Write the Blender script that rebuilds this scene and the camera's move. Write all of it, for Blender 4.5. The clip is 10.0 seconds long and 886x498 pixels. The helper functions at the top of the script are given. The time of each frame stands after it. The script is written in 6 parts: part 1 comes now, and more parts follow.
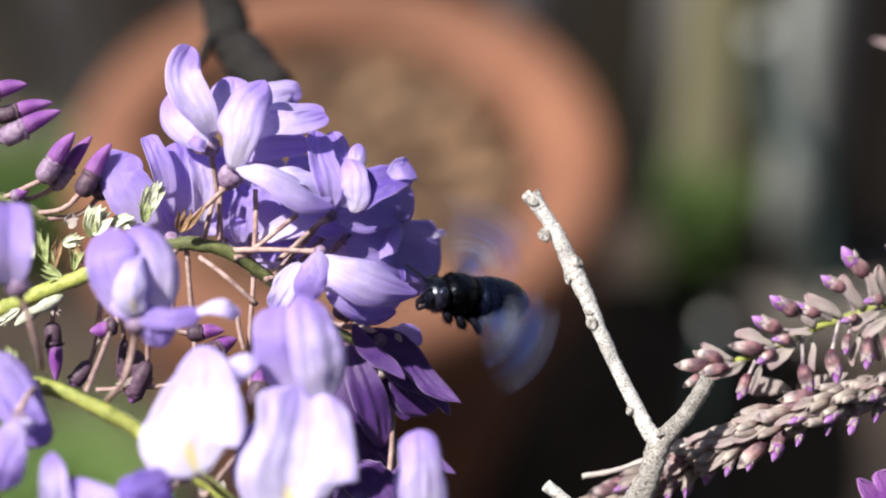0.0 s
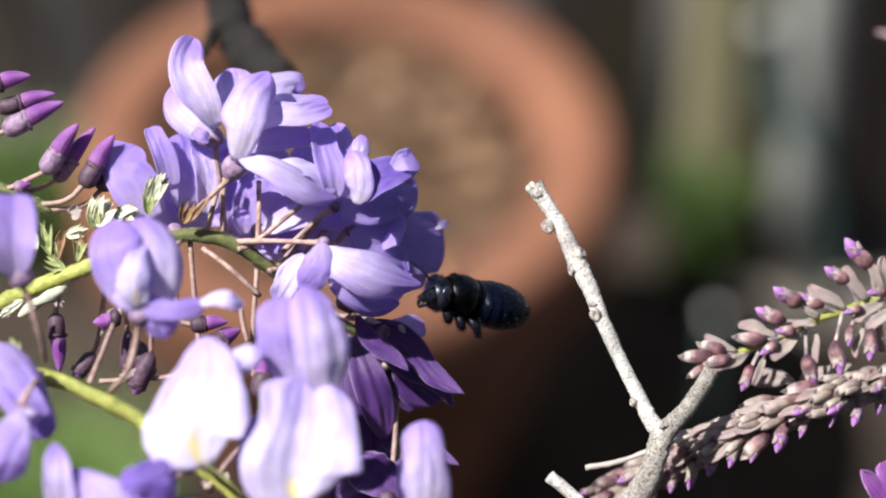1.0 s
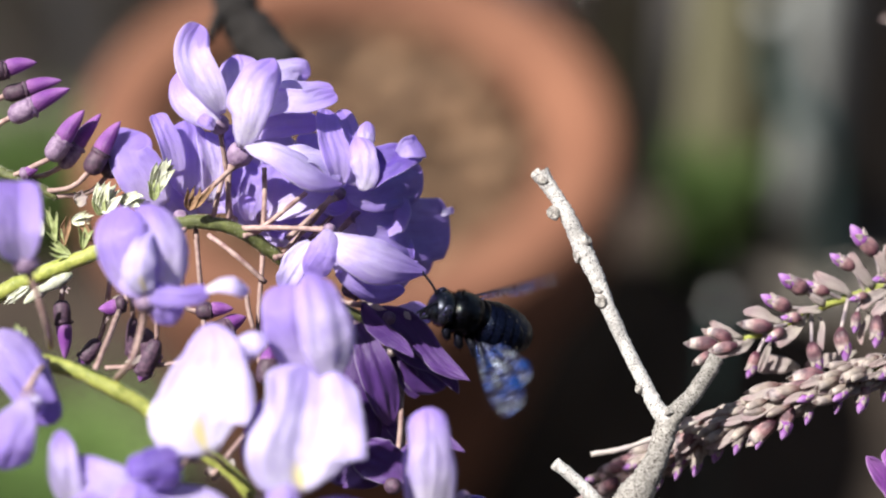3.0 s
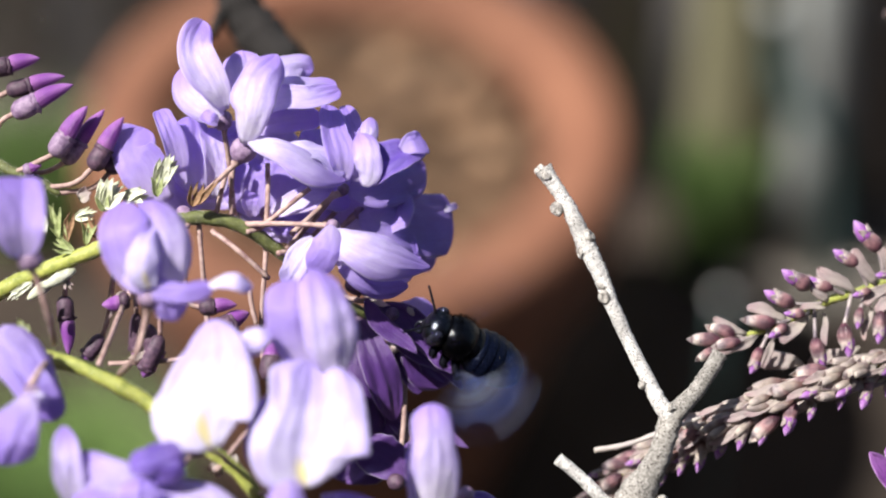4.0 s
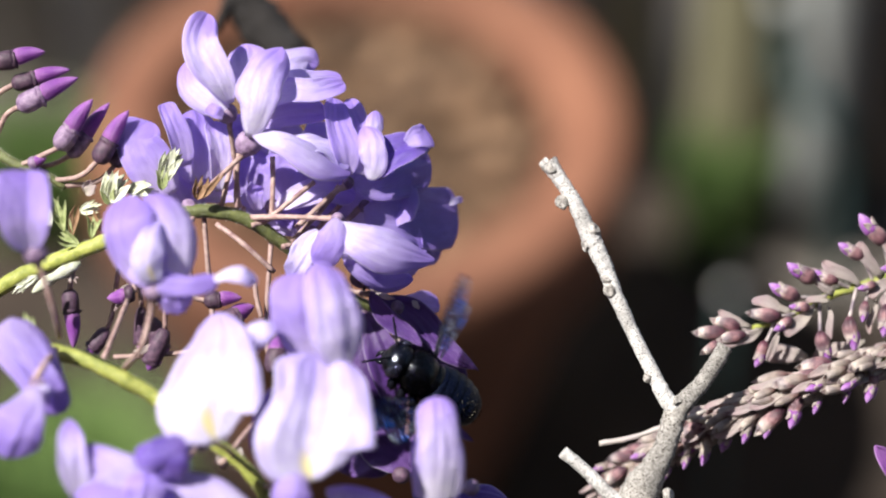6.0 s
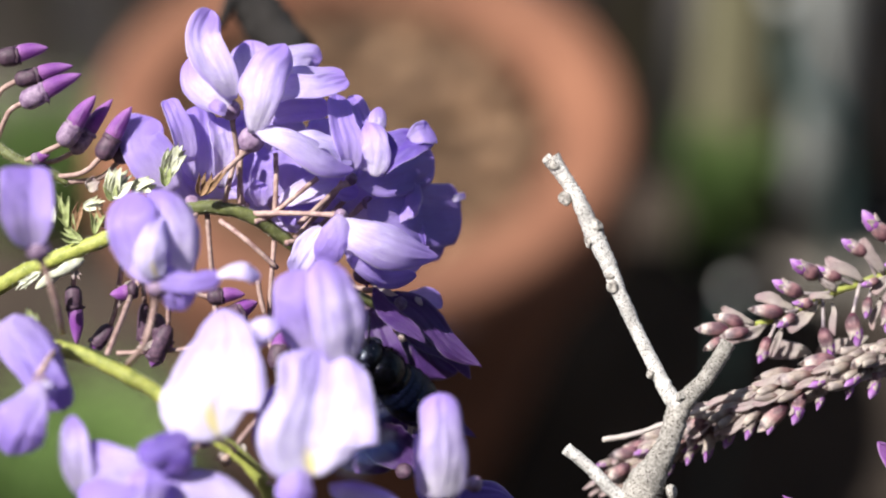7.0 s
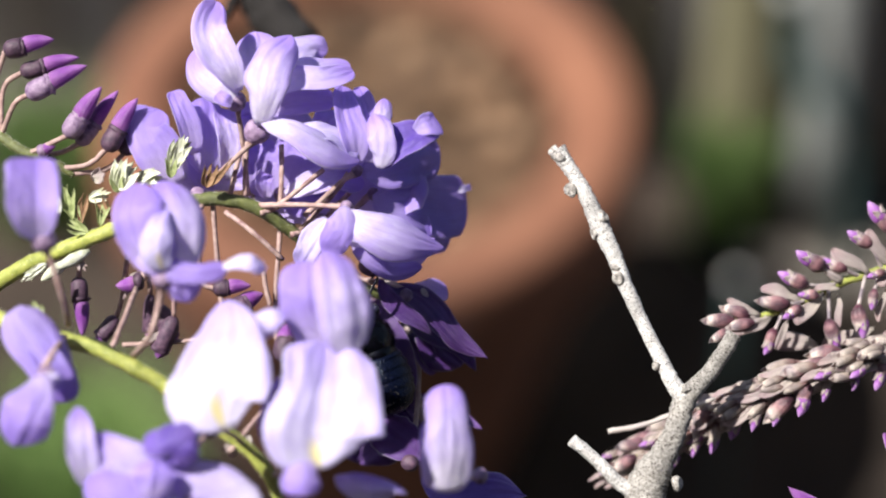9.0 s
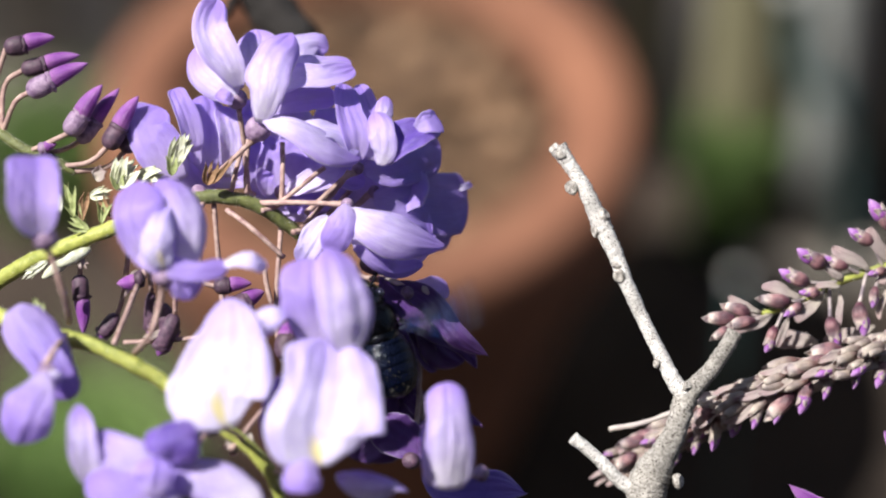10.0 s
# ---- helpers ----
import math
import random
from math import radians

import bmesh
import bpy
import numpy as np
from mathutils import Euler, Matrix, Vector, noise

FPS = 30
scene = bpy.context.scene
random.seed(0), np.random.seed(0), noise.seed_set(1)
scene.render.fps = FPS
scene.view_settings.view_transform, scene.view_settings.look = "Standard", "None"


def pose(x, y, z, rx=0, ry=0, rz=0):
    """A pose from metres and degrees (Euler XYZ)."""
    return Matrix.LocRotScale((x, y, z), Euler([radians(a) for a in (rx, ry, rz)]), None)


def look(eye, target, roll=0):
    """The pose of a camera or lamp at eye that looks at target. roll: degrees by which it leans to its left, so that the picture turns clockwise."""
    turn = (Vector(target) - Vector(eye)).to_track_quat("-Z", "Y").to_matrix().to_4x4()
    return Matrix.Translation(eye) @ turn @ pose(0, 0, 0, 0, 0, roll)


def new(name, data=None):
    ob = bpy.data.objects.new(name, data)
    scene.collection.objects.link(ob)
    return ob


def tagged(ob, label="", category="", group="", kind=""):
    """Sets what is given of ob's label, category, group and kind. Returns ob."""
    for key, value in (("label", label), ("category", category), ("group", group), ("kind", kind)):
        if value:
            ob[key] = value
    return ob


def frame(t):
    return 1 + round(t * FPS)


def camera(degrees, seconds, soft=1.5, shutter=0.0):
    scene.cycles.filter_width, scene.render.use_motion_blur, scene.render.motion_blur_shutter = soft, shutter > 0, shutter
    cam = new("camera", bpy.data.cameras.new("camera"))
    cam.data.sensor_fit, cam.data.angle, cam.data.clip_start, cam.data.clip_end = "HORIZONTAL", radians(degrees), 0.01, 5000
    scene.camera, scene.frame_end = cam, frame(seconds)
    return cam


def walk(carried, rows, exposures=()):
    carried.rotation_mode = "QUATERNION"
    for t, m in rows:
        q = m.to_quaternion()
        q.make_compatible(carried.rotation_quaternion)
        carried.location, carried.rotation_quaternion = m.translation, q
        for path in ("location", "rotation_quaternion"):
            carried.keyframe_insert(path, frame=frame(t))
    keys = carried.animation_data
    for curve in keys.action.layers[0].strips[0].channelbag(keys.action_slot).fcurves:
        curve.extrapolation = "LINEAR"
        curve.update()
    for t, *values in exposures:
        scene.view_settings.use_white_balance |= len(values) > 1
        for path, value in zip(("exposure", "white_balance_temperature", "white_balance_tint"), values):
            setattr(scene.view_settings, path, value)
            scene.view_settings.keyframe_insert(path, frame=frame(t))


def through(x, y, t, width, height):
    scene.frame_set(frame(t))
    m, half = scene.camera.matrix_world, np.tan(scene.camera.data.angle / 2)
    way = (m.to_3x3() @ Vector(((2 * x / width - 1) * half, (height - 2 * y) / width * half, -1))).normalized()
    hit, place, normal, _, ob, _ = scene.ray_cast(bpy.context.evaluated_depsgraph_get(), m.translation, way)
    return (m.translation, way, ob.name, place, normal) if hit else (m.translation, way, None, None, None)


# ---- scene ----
# A carpenter bee at a spray of wisteria, before a terracotta pot and a fence.

# ---- camera and walk ----
EYE = Vector((0.0, 0.0, 1.69))
TILT = 45.0                      # degrees below the horizon
REACH = 0.70                     # metres from the eye to the spray
cam = camera(15.94, 10.0, soft=2.1, shutter=1.0)
cam.data.dof.use_dof = True
cam.data.dof.focus_distance = REACH
cam.data.dof.aperture_fstop = cam.data.lens / 20.0

# seconds, turn to the left, tilt up (degrees)
PAN = (
    (0, 0.000, 0.000), (0.5, 0.031, -0.079), (1, 0.061, -0.157), (1.5, 0.087, -0.235),
    (2, 0.118, -0.313), (2.5, 0.138, -0.363), (4, 0.220, -0.471), (4.5, 0.246, -0.517),
    (5, 0.266, -0.532), (5.5, 0.286, -0.563), (7, 0.368, -0.660), (7.5, 0.394, -0.706),
    (8, 0.419, -0.737), (8.5, 0.445, -0.783), (9, 0.471, -0.813), (9.5, 0.481, -0.834),
    (10, 0.488, -0.854),
)
walk(cam, [(t, Matrix.Translation(EYE) @ pose(0, 0, 0, 90 - TILT) @ pose(0, 0, 0, b, a, 0)) for t, a, b in PAN],
     exposures=((0.0, 0.96), (9.5, 0.96), (10.0, 0.90)))

# the spray's own frame: u to the right, v up the slope, w towards the viewer, in millimetres
SPRAY = Matrix.Translation(EYE) @ pose(0, 0, 0, 90 - TILT) @ pose(0, 0, -REACH)


def S(p):
    return SPRAY @ Vector((p[0] / 1000, p[1] / 1000, p[2] / 1000))


def Sdir(d):
    return (SPRAY.to_3x3() @ Vector(d)).normalized()


# ---- world, sun ----
SUN_DIR = Vector((-0.48, -0.11, 0.80)).normalized()
sun_el = math.asin(SUN_DIR.z)
sun_az = math.atan2(SUN_DIR.x, SUN_DIR.y)
world = bpy.data.worlds.new("sky")
scene.world = world
world.use_nodes = True
wn = world.node_tree
sky = wn.nodes.new("ShaderNodeTexSky")
sky.sky_type, sky.sun_disc, sky.sun_elevation, sky.sun_rotation = "NISHITA", False, sun_el, sun_az
wn.links.new(sky.outputs["Color"], wn.nodes["Background"].inputs["Color"])
wn.nodes["Background"].inputs["Strength"].default_value = 0.05
sun_data = bpy.data.lights.new("sun", "SUN")
sun_data.energy, sun_data.angle, sun_data.color = 4.55, radians(0.55), (1.0, 0.955, 0.89)
sun = new("sun", sun_data)
sun.matrix_world = look(SUN_DIR * 5, (0, 0, 0))


# ---- materials ----
def material(name):
    m = bpy.data.materials.new(name)
    m.use_nodes = True
    nt = m.node_tree
    return m, nt, nt.nodes["Principled BSDF"], nt.nodes["Material Output"]


def node(nt, kind, **values):
    n = nt.nodes.new(kind)
    for key, value in values.items():
        n.inputs[key.replace("_", " ")].default_value = value
    return n


def ramp(nt, source, stops):
    r = nt.nodes.new("ShaderNodeValToRGB")
    els = r.color_ramp.elements
    while len(els) < len(stops):
        els.new(0.5)
    for el, (at, col) in zip(els, stops):
        el.position, el.color = at, (*col, 1)
    nt.links.new(source, r.inputs["Fac"])
    return r.outputs["Color"]


def mixed(nt, mode, fac, a, b):
    m = nt.nodes.new("ShaderNodeMix")
    m.data_type, m.blend_type = "RGBA", mode
    if isinstance(fac, float):
        m.inputs["Factor"].default_value = fac
    else:
        nt.links.new(fac, m.inputs["Factor"])
    for socket, value in ((m.inputs[6], a), (m.inputs[7], b)):
        if isinstance(value, tuple):
            socket.default_value = (*value, 1)
        else:
            nt.links.new(value, socket)
    return m.outputs[2]


def bump(nt, height, strength, distance, shader):
    b = node(nt, "ShaderNodeBump", Strength=strength, Distance=distance)
    nt.links.new(height, b.inputs["Height"])
    nt.links.new(b.outputs["Normal"], shader.inputs["Normal"])


def petal_material(name, base, body, edge, vein, through=0.35, spot=None, clear=0.0, mottle=(160.0, 0.86)):
    """Petal skin: paler at the claw, veins that run along it, darker rim, light that passes through."""
    m, nt, bs, out = material(name)
    uv = nt.nodes.new("ShaderNodeUVMap")
    sep = nt.nodes.new("ShaderNodeSeparateXYZ")
    nt.links.new(uv.outputs["UV"], sep.inputs["Vector"])
    col = ramp(nt, sep.outputs["Y"], ((0.16, base), (0.46, body), (0.6, body), (0.92, edge)))
    mp = nt.nodes.new("ShaderNodeMapping")
    mp.inputs["Scale"].default_value = (46, 1.2, 1)
    nt.links.new(uv.outputs["UV"], mp.inputs["Vector"])
    ns = node(nt, "ShaderNodeTexNoise", Scale=1.0, Detail=3.0, Roughness=0.6, Distortion=0.5)
    nt.links.new(mp.outputs["Vector"], ns.inputs["Vector"])
    lines = ramp(nt, ns.outputs["Fac"], ((0.47, (0, 0, 0)), (0.68, (1, 1, 1))))
    col = mixed(nt, "MIX", lines, col, mixed(nt, "MIX", 0.28, col, vein))
    mp2 = nt.nodes.new("ShaderNodeMapping")
    mp2.inputs["Scale"].default_value = (60, 3.0, 1)
    nt.links.new(uv.outputs["UV"], mp2.inputs["Vector"])
    thin = node(nt, "ShaderNodeTexNoise", Scale=1.0, Detail=2.0, Roughness=0.5, Distortion=1.2)
    nt.links.new(mp2.outputs["Vector"], thin.inputs["Vector"])
    hair = ramp(nt, thin.outputs["Fac"], ((0.46, (0, 0, 0)), (0.5, (0.9, 0.9, 0.9)), (0.54, (0, 0, 0))))
    col = mixed(nt, "MIX", hair, col, mixed(nt, "MIX", 0.8, col, vein))
    side = nt.nodes.new("ShaderNodeMath")
    side.operation = "SUBTRACT"
    side.inputs[1].default_value = 0.5
    nt.links.new(sep.outputs["X"], side.inputs[0])
    far = nt.nodes.new("ShaderNodeMath")
    far.operation = "ABSOLUTE"
    nt.links.new(side.outputs[0], far.inputs[0])
    rim = ramp(nt, far.outputs[0], ((0.34, (0, 0, 0)), (0.5, (0.75, 0.75, 0.75))))
    col = mixed(nt, "MIX", rim, col, edge)
    # thin pale margin painted in for the light that edges catch
    lit_brim = ramp(nt, far.outputs[0], ((0.465, (0, 0, 0)), (0.49, (0.6, 0.6, 0.6))))
    col = mixed(nt, "MIX", lit_brim, col, tuple(min(1.0, 0.35 + 0.65 * c) for c in base))
    big = node(nt, "ShaderNodeTexNoise", Scale=mottle[0], Detail=3.0)
    geo = nt.nodes.new("ShaderNodeNewGeometry")
    nt.links.new(geo.outputs["Position"], big.inputs["Vector"])
    blot = ramp(nt, big.outputs["Fac"], ((0.38, (mottle[1], mottle[1] - 0.02, mottle[1] + 0.05)), (0.62, (1, 1, 1))))
    col = mixed(nt, "MULTIPLY", 1.0, col, blot)
    if spot:
        m1 = nt.nodes.new("ShaderNodeVectorMath")
        m1.operation = "MULTIPLY_ADD"
        m1.inputs[1].default_value, m1.inputs[2].default_value = (9.0, 4.5, 0), (-4.5, -0.6, 0)
        nt.links.new(uv.outputs["UV"], m1.inputs[0])
        ln = nt.nodes.new("ShaderNodeVectorMath")
        ln.operation = "LENGTH"
        nt.links.new(m1.outputs["Vector"], ln.inputs[0])
        mask = ramp(nt, ln.outputs["Value"], ((0.3, (1, 1, 1)), (1.0, (0, 0, 0))))
        col = mixed(nt, "MIX", mask, col, spot)
    nt.links.new(col, bs.inputs["Base Color"])
    bs.inputs["Roughness"].default_value = 0.4
    bs.inputs["Specular IOR Level"].default_value = 0.5
    bs.inputs["Sheen Weight"].default_value = 0.1
    crepe = node(nt, "ShaderNodeTexNoise", Scale=900.0, Detail=5.0, Roughness=0.7)
    nt.links.new(geo.outputs["Position"], crepe.inputs["Vector"])
    relief = nt.nodes.new("ShaderNodeMath")
    relief.operation = "ADD"
    nt.links.new(ns.outputs["Fac"], relief.inputs[0])
    nt.links.new(crepe.outputs["Fac"], relief.inputs[1])
    bump(nt, relief.outputs[0], 0.42, 0.0006, bs)
    tr = nt.nodes.new("ShaderNodeBsdfTranslucent")
    nt.links.new(mixed(nt, "MIX", clear, col, (0.95, 0.89, 1.0)), tr.inputs["Color"])
    mx = nt.nodes.new("ShaderNodeMixShader")
    mx.inputs[0].default_value = through
    nt.links.new(bs.outputs[0], mx.inputs[1])
    nt.links.new(tr.outputs[0], mx.inputs[2])
    nt.links.new(mx.outputs[0], out.inputs["Surface"])
    return m


def rough_material(name, low, high, scale, rough=0.8, bumps=0.4, depth=0.001, stretch=(1, 1, 1), dots=None, dot_scale=600.0, metal=0.0):
    """A mottled surface at two scales, with relief and, if given, dots of a third colour."""
    m, nt, bs, out = material(name)
    tc = nt.nodes.new("ShaderNodeTexCoord")
    mp = nt.nodes.new("ShaderNodeMapping")
    mp.inputs["Scale"].default_value = stretch
    nt.links.new(tc.outputs["Object"], mp.inputs["Vector"])
    a = node(nt, "ShaderNodeTexNoise", Scale=scale, Detail=6.0, Roughness=0.65)
    b = node(nt, "ShaderNodeTexNoise", Scale=scale * 0.13, Detail=2.0)
    for n in (a, b):
        nt.links.new(mp.outputs["Vector"], n.inputs["Vector"])
    col = ramp(nt, a.outputs["Fac"], ((0.3, low), (0.7, high)))
    tone = ramp(nt, b.outputs["Fac"], ((0.3, (0.68, 0.68, 0.68)), (0.7, (1.15, 1.15, 1.15))))
    col = mixed(nt, "MULTIPLY", 1.0, col, tone)
    if dots:
        v = node(nt, "ShaderNodeTexVoronoi", Scale=dot_scale)
        blur = node(nt, "ShaderNodeTexNoise", Scale=dot_scale * 1.3, Detail=2.0)
        nt.links.new(mp.outputs["Vector"], blur.inputs["Vector"])
        off = nt.nodes.new("ShaderNodeVectorMath")
        off.operation = "MULTIPLY_ADD"
        off.inputs[1].default_value = (0.45 / dot_scale,) * 3
        nt.links.new(blur.outputs["Color"], off.inputs[0])
        nt.links.new(mp.outputs["Vector"], off.inputs[2])
        nt.links.new(off.outputs["Vector"], v.inputs["Vector"])
        mask = ramp(nt, v.outputs["Distance"], ((0.2, (1, 1, 1)), (0.37, (0, 0, 0))))
        some = node(nt, "ShaderNodeTexNoise", Scale=dot_scale * 0.45, Detail=1.0)
        nt.links.new(mp.outputs["Vector"], some.inputs["Vector"])
        mask = mixed(nt, "MULTIPLY", 1.0, mask, ramp(nt, some.outputs["Fac"], ((0.36, (0.1, 0.1, 0.1)), (0.5, (1, 1, 1)))))
        col = mixed(nt, "MIX", mask, col, dots)
    nt.links.new(col, bs.inputs["Base Color"])
    bs.inputs["Roughness"].default_value = rough
    bs.inputs["Metallic"].default_value = metal
    bump(nt, a.outputs["Fac"], bumps, depth, bs)
    return m


PALE = petal_material("petal_pale", (0.94, 0.91, 0.98), (0.775, 0.70, 0.985), (0.53, 0.375, 0.92), (0.42, 0.265, 0.80), 0.46, clear=0.38)
SNOW = petal_material("petal_snow", (0.86, 0.83, 0.96), (0.765, 0.70, 0.97), (0.62, 0.51, 0.96), (0.58, 0.47, 0.92), 0.36, spot=(0.82, 0.74, 0.42))
LILAC = petal_material("petal_lilac", (0.78, 0.68, 0.97), (0.585, 0.455, 0.96), (0.49, 0.345, 0.93), (0.39, 0.26, 0.74), 0.6, clear=0.6)
# blue-lilac made deeper to carry the shade on the right shoulder
SHADED_IRIS = petal_material("petal_shaded_iris", (0.62, 0.51, 0.90), (0.43, 0.33, 0.80), (0.40, 0.27, 0.76), (0.27, 0.16, 0.58), 0.48, clear=0.3)
# dark violet petals; the shade under the blossom is mixed into the colour
SHADED_VIOLET = petal_material("petal_shaded_violet", (0.115, 0.045, 0.21), (0.088, 0.032, 0.19), (0.135, 0.055, 0.26), (0.06, 0.02, 0.135), 0.2)
INDIGO = petal_material("petal_indigo", (0.24, 0.15, 0.52), (0.14, 0.08, 0.42), (0.24, 0.15, 0.56), (0.08, 0.04, 0.28), 0.25)
BUD = petal_material("bud_petal", (0.42, 0.17, 0.46), (0.28, 0.07, 0.39), (0.44, 0.17, 0.54), (0.10, 0.02, 0.15), 0.2)
BUD_TIP = petal_material("bud_tip", (0.30, 0.08, 0.34), (0.40, 0.13, 0.52), (0.60, 0.33, 0.72), (0.16, 0.04, 0.20), 0.2)
CALYX = rough_material("calyx_skin", (0.09, 0.04, 0.11), (0.40, 0.29, 0.42), 450, 0.6, 0.5, 0.0004)
DARK_CALYX = rough_material("dark_calyx_skin", (0.035, 0.018, 0.04), (0.13, 0.07, 0.11), 900, 0.6, 0.5, 0.0004)
HUSK = petal_material("bud_husk", (0.12, 0.03, 0.055), (0.36, 0.19, 0.20), (0.86, 0.76, 0.68), (0.08, 0.02, 0.04), 0.08, mottle=(420.0, 0.35))
BRACT = petal_material("dry_bract", (0.72, 0.68, 0.58), (0.64, 0.57, 0.52), (0.62, 0.48, 0.47), (0.30, 0.18, 0.18), 0.42)
GREY_HUSK = petal_material("grey_husk", (0.20, 0.10, 0.09), (0.42, 0.345, 0.29), (0.68, 0.60, 0.52), (0.10, 0.06, 0.05), 0.08, mottle=(420.0, 0.6))
PEDICEL = rough_material("pedicel_skin", (0.22, 0.12, 0.12), (0.56, 0.41, 0.36), 500, 0.7, 0.3, 0.0003)
GREEN_STEM = rough_material("green_stem", (0.20, 0.24, 0.04), (0.52, 0.54, 0.13), 450, 0.6, 0.6, 0.0004)
OLIVE_STEM = rough_material("olive_stem", (0.05, 0.06, 0.02), (0.17, 0.19, 0.06), 500, 0.65, 0.6, 0.0004)
YOUNG = rough_material("young_leaf", (0.45, 0.48, 0.28), (0.86, 0.87, 0.76), 600, 0.7, 0.5, 0.0004)
SPROUT = rough_material("green_sprout", (0.20, 0.25, 0.08), (0.50, 0.55, 0.28), 700, 0.6, 0.5, 0.0004)
DRY = rough_material("dry_leaf", (0.17, 0.09, 0.04), (0.46, 0.28, 0.16), 600, 0.8, 0.6, 0.0005)
BARK = rough_material("grey_bark", (0.50, 0.465, 0.44), (0.97, 0.955, 0.93), 1700, 0.9, 0.8, 0.0008, dots=(0.035, 0.026, 0.022), dot_scale=1950.0)
OLD_BARK = rough_material("old_grey_bark", (0.16, 0.145, 0.13), (0.62, 0.59, 0.55), 1500, 0.9, 0.9, 0.001, dots=(0.05, 0.035, 0.03), dot_scale=1500.0)
DARK_BARK = rough_material("dark_bark", (0.005, 0.004, 0.004), (0.017, 0.014, 0.013), 200, 0.9, 0.8, 0.002)
CUT = rough_material("bud_scar", (0.06, 0.045, 0.035), (0.80, 0.76, 0.71), 1300, 0.9, 0.9, 0.0006)
TERRACOTTA = rough_material("terracotta", (0.17, 0.066, 0.036), (0.245, 0.106, 0.060), 30, 0.85, 0.4, 0.002)
SOIL = rough_material("dry_compost", (0.018, 0.011, 0.006), (0.125, 0.072, 0.037), 11, 0.95, 0.9, 0.01)


def chip_material(name, stops):
    """Loose pieces, each in a tone of its own."""
    m, nt, bs, out = material(name)
    geo = nt.nodes.new("ShaderNodeNewGeometry")
    nt.links.new(ramp(nt, geo.outputs["Random Per Island"], stops), bs.inputs["Base Color"])
    bs.inputs["Roughness"].default_value = 0.9
    n = node(nt, "ShaderNodeTexNoise", Scale=220.0, Detail=4.0)
    bump(nt, n.outputs["Fac"], 0.5, 0.001, bs)
    return m


CHIPS = chip_material("bark_chip", ((0.0, (0.035, 0.019, 0.011)), (0.5, (0.115, 0.065, 0.035)), (0.8, (0.215, 0.122, 0.068)), (1.0, (0.40, 0.255, 0.155))))
GRAVEL = chip_material("gravel_stone", ((0.0, (0.06, 0.05, 0.043)), (0.5, (0.14, 0.12, 0.10)), (1.0, (0.28, 0.255, 0.23))))
EARTH = rough_material("dark_earth", (0.013, 0.0085, 0.006), (0.052, 0.036, 0.026), 18, 0.95, 0.9, 0.01)
BOARD = rough_material("weathered_board", (0.28, 0.262, 0.265), (0.45, 0.425, 0.43), 22, 0.85, 0.6, 0.003, (1, 1, 0.1))
MOSSY = rough_material("mossy_post", (0.155, 0.145, 0.08), (0.30, 0.28, 0.165), 24, 0.9, 0.7, 0.004, (1, 1, 0.15))
PIPE = rough_material("grey_pipe", (0.30, 0.315, 0.31), (0.42, 0.44, 0.43), 12, 0.5, 0.1, 0.001)
BLOCKER_BROWN = rough_material("blocker_brown", (0.10, 0.075, 0.06), (0.20, 0.15, 0.12), 30, 0.9, 0.5, 0.004)
HOSE = rough_material("hose_rubber", (0.02, 0.05, 0.05), (0.05, 0.10, 0.10), 40, 0.5, 0.1, 0.001)
GRASS = rough_material("grass_blade", (0.12, 0.21, 0.06), (0.28, 0.41, 0.14), 40, 0.55, 0.2, 0.001)
GLINT = rough_material("glint_pale", (0.42, 0.41, 0.40), (0.62, 0.61, 0.60), 30, 0.8, 0.4, 0.003)


def shell_material(name, col, rough, coat=0.6, tint=(0.1, 0.15, 0.5), rugged=0.2):
    m, nt, bs, out = material(name)
    tc = nt.nodes.new("ShaderNodeTexCoord")
    n = node(nt, "ShaderNodeTexNoise", Scale=1500.0, Detail=3.0)
    nt.links.new(tc.outputs["Object"], n.inputs["Vector"])
    nt.links.new(ramp(nt, n.outputs["Fac"], ((0.3, tuple(c * 0.6 for c in col)), (0.75, tuple(c * 1.6 for c in col)))), bs.inputs["Base Color"])
    bs.inputs["Roughness"].default_value = rough
    bs.inputs["Specular Tint"].default_value = (*tint, 1)
    bs.inputs["Coat Weight"].default_value = coat
    bs.inputs["Coat Roughness"].default_value = 0.1
    bs.inputs["Specular IOR Level"].default_value = 0.3 if coat > 0.5 else 0.06
    bump(nt, n.outputs["Fac"], rugged, 0.0004, bs)
    nt.links.new(bs.inputs["Normal"].links[0].from_socket, bs.inputs["Coat Normal"])
    return m


SHELL = shell_material("black_shell", (0.0012, 0.0014, 0.0028), 0.32, 0.6, (0.6, 0.7, 1.0), 0.35)
PLATE = shell_material("blue_black_plate", (0.002, 0.003, 0.009), 0.3, 0.3, (0.25, 0.42, 1.0), 0.7)
COAT = shell_material("glossy_thorax", (0.001, 0.0011, 0.0018), 0.36, 0.5, (0.5, 0.6, 0.9), 0.35)
FUR = shell_material("black_fur", (0.0016, 0.0014, 0.0014), 0.8, 0.0, (0.05, 0.05, 0.08))
LENS = shell_material("compound_eye", (0.012, 0.012, 0.02), 0.2, 0.8)
LEG = shell_material("black_leg", (0.008, 0.008, 0.012), 0.4, 0.2)
POLLEN = rough_material("pollen_dust", (0.16, 0.15, 0.12), (0.5, 0.47, 0.38), 3000, 0.9, 0.2, 0.0002)


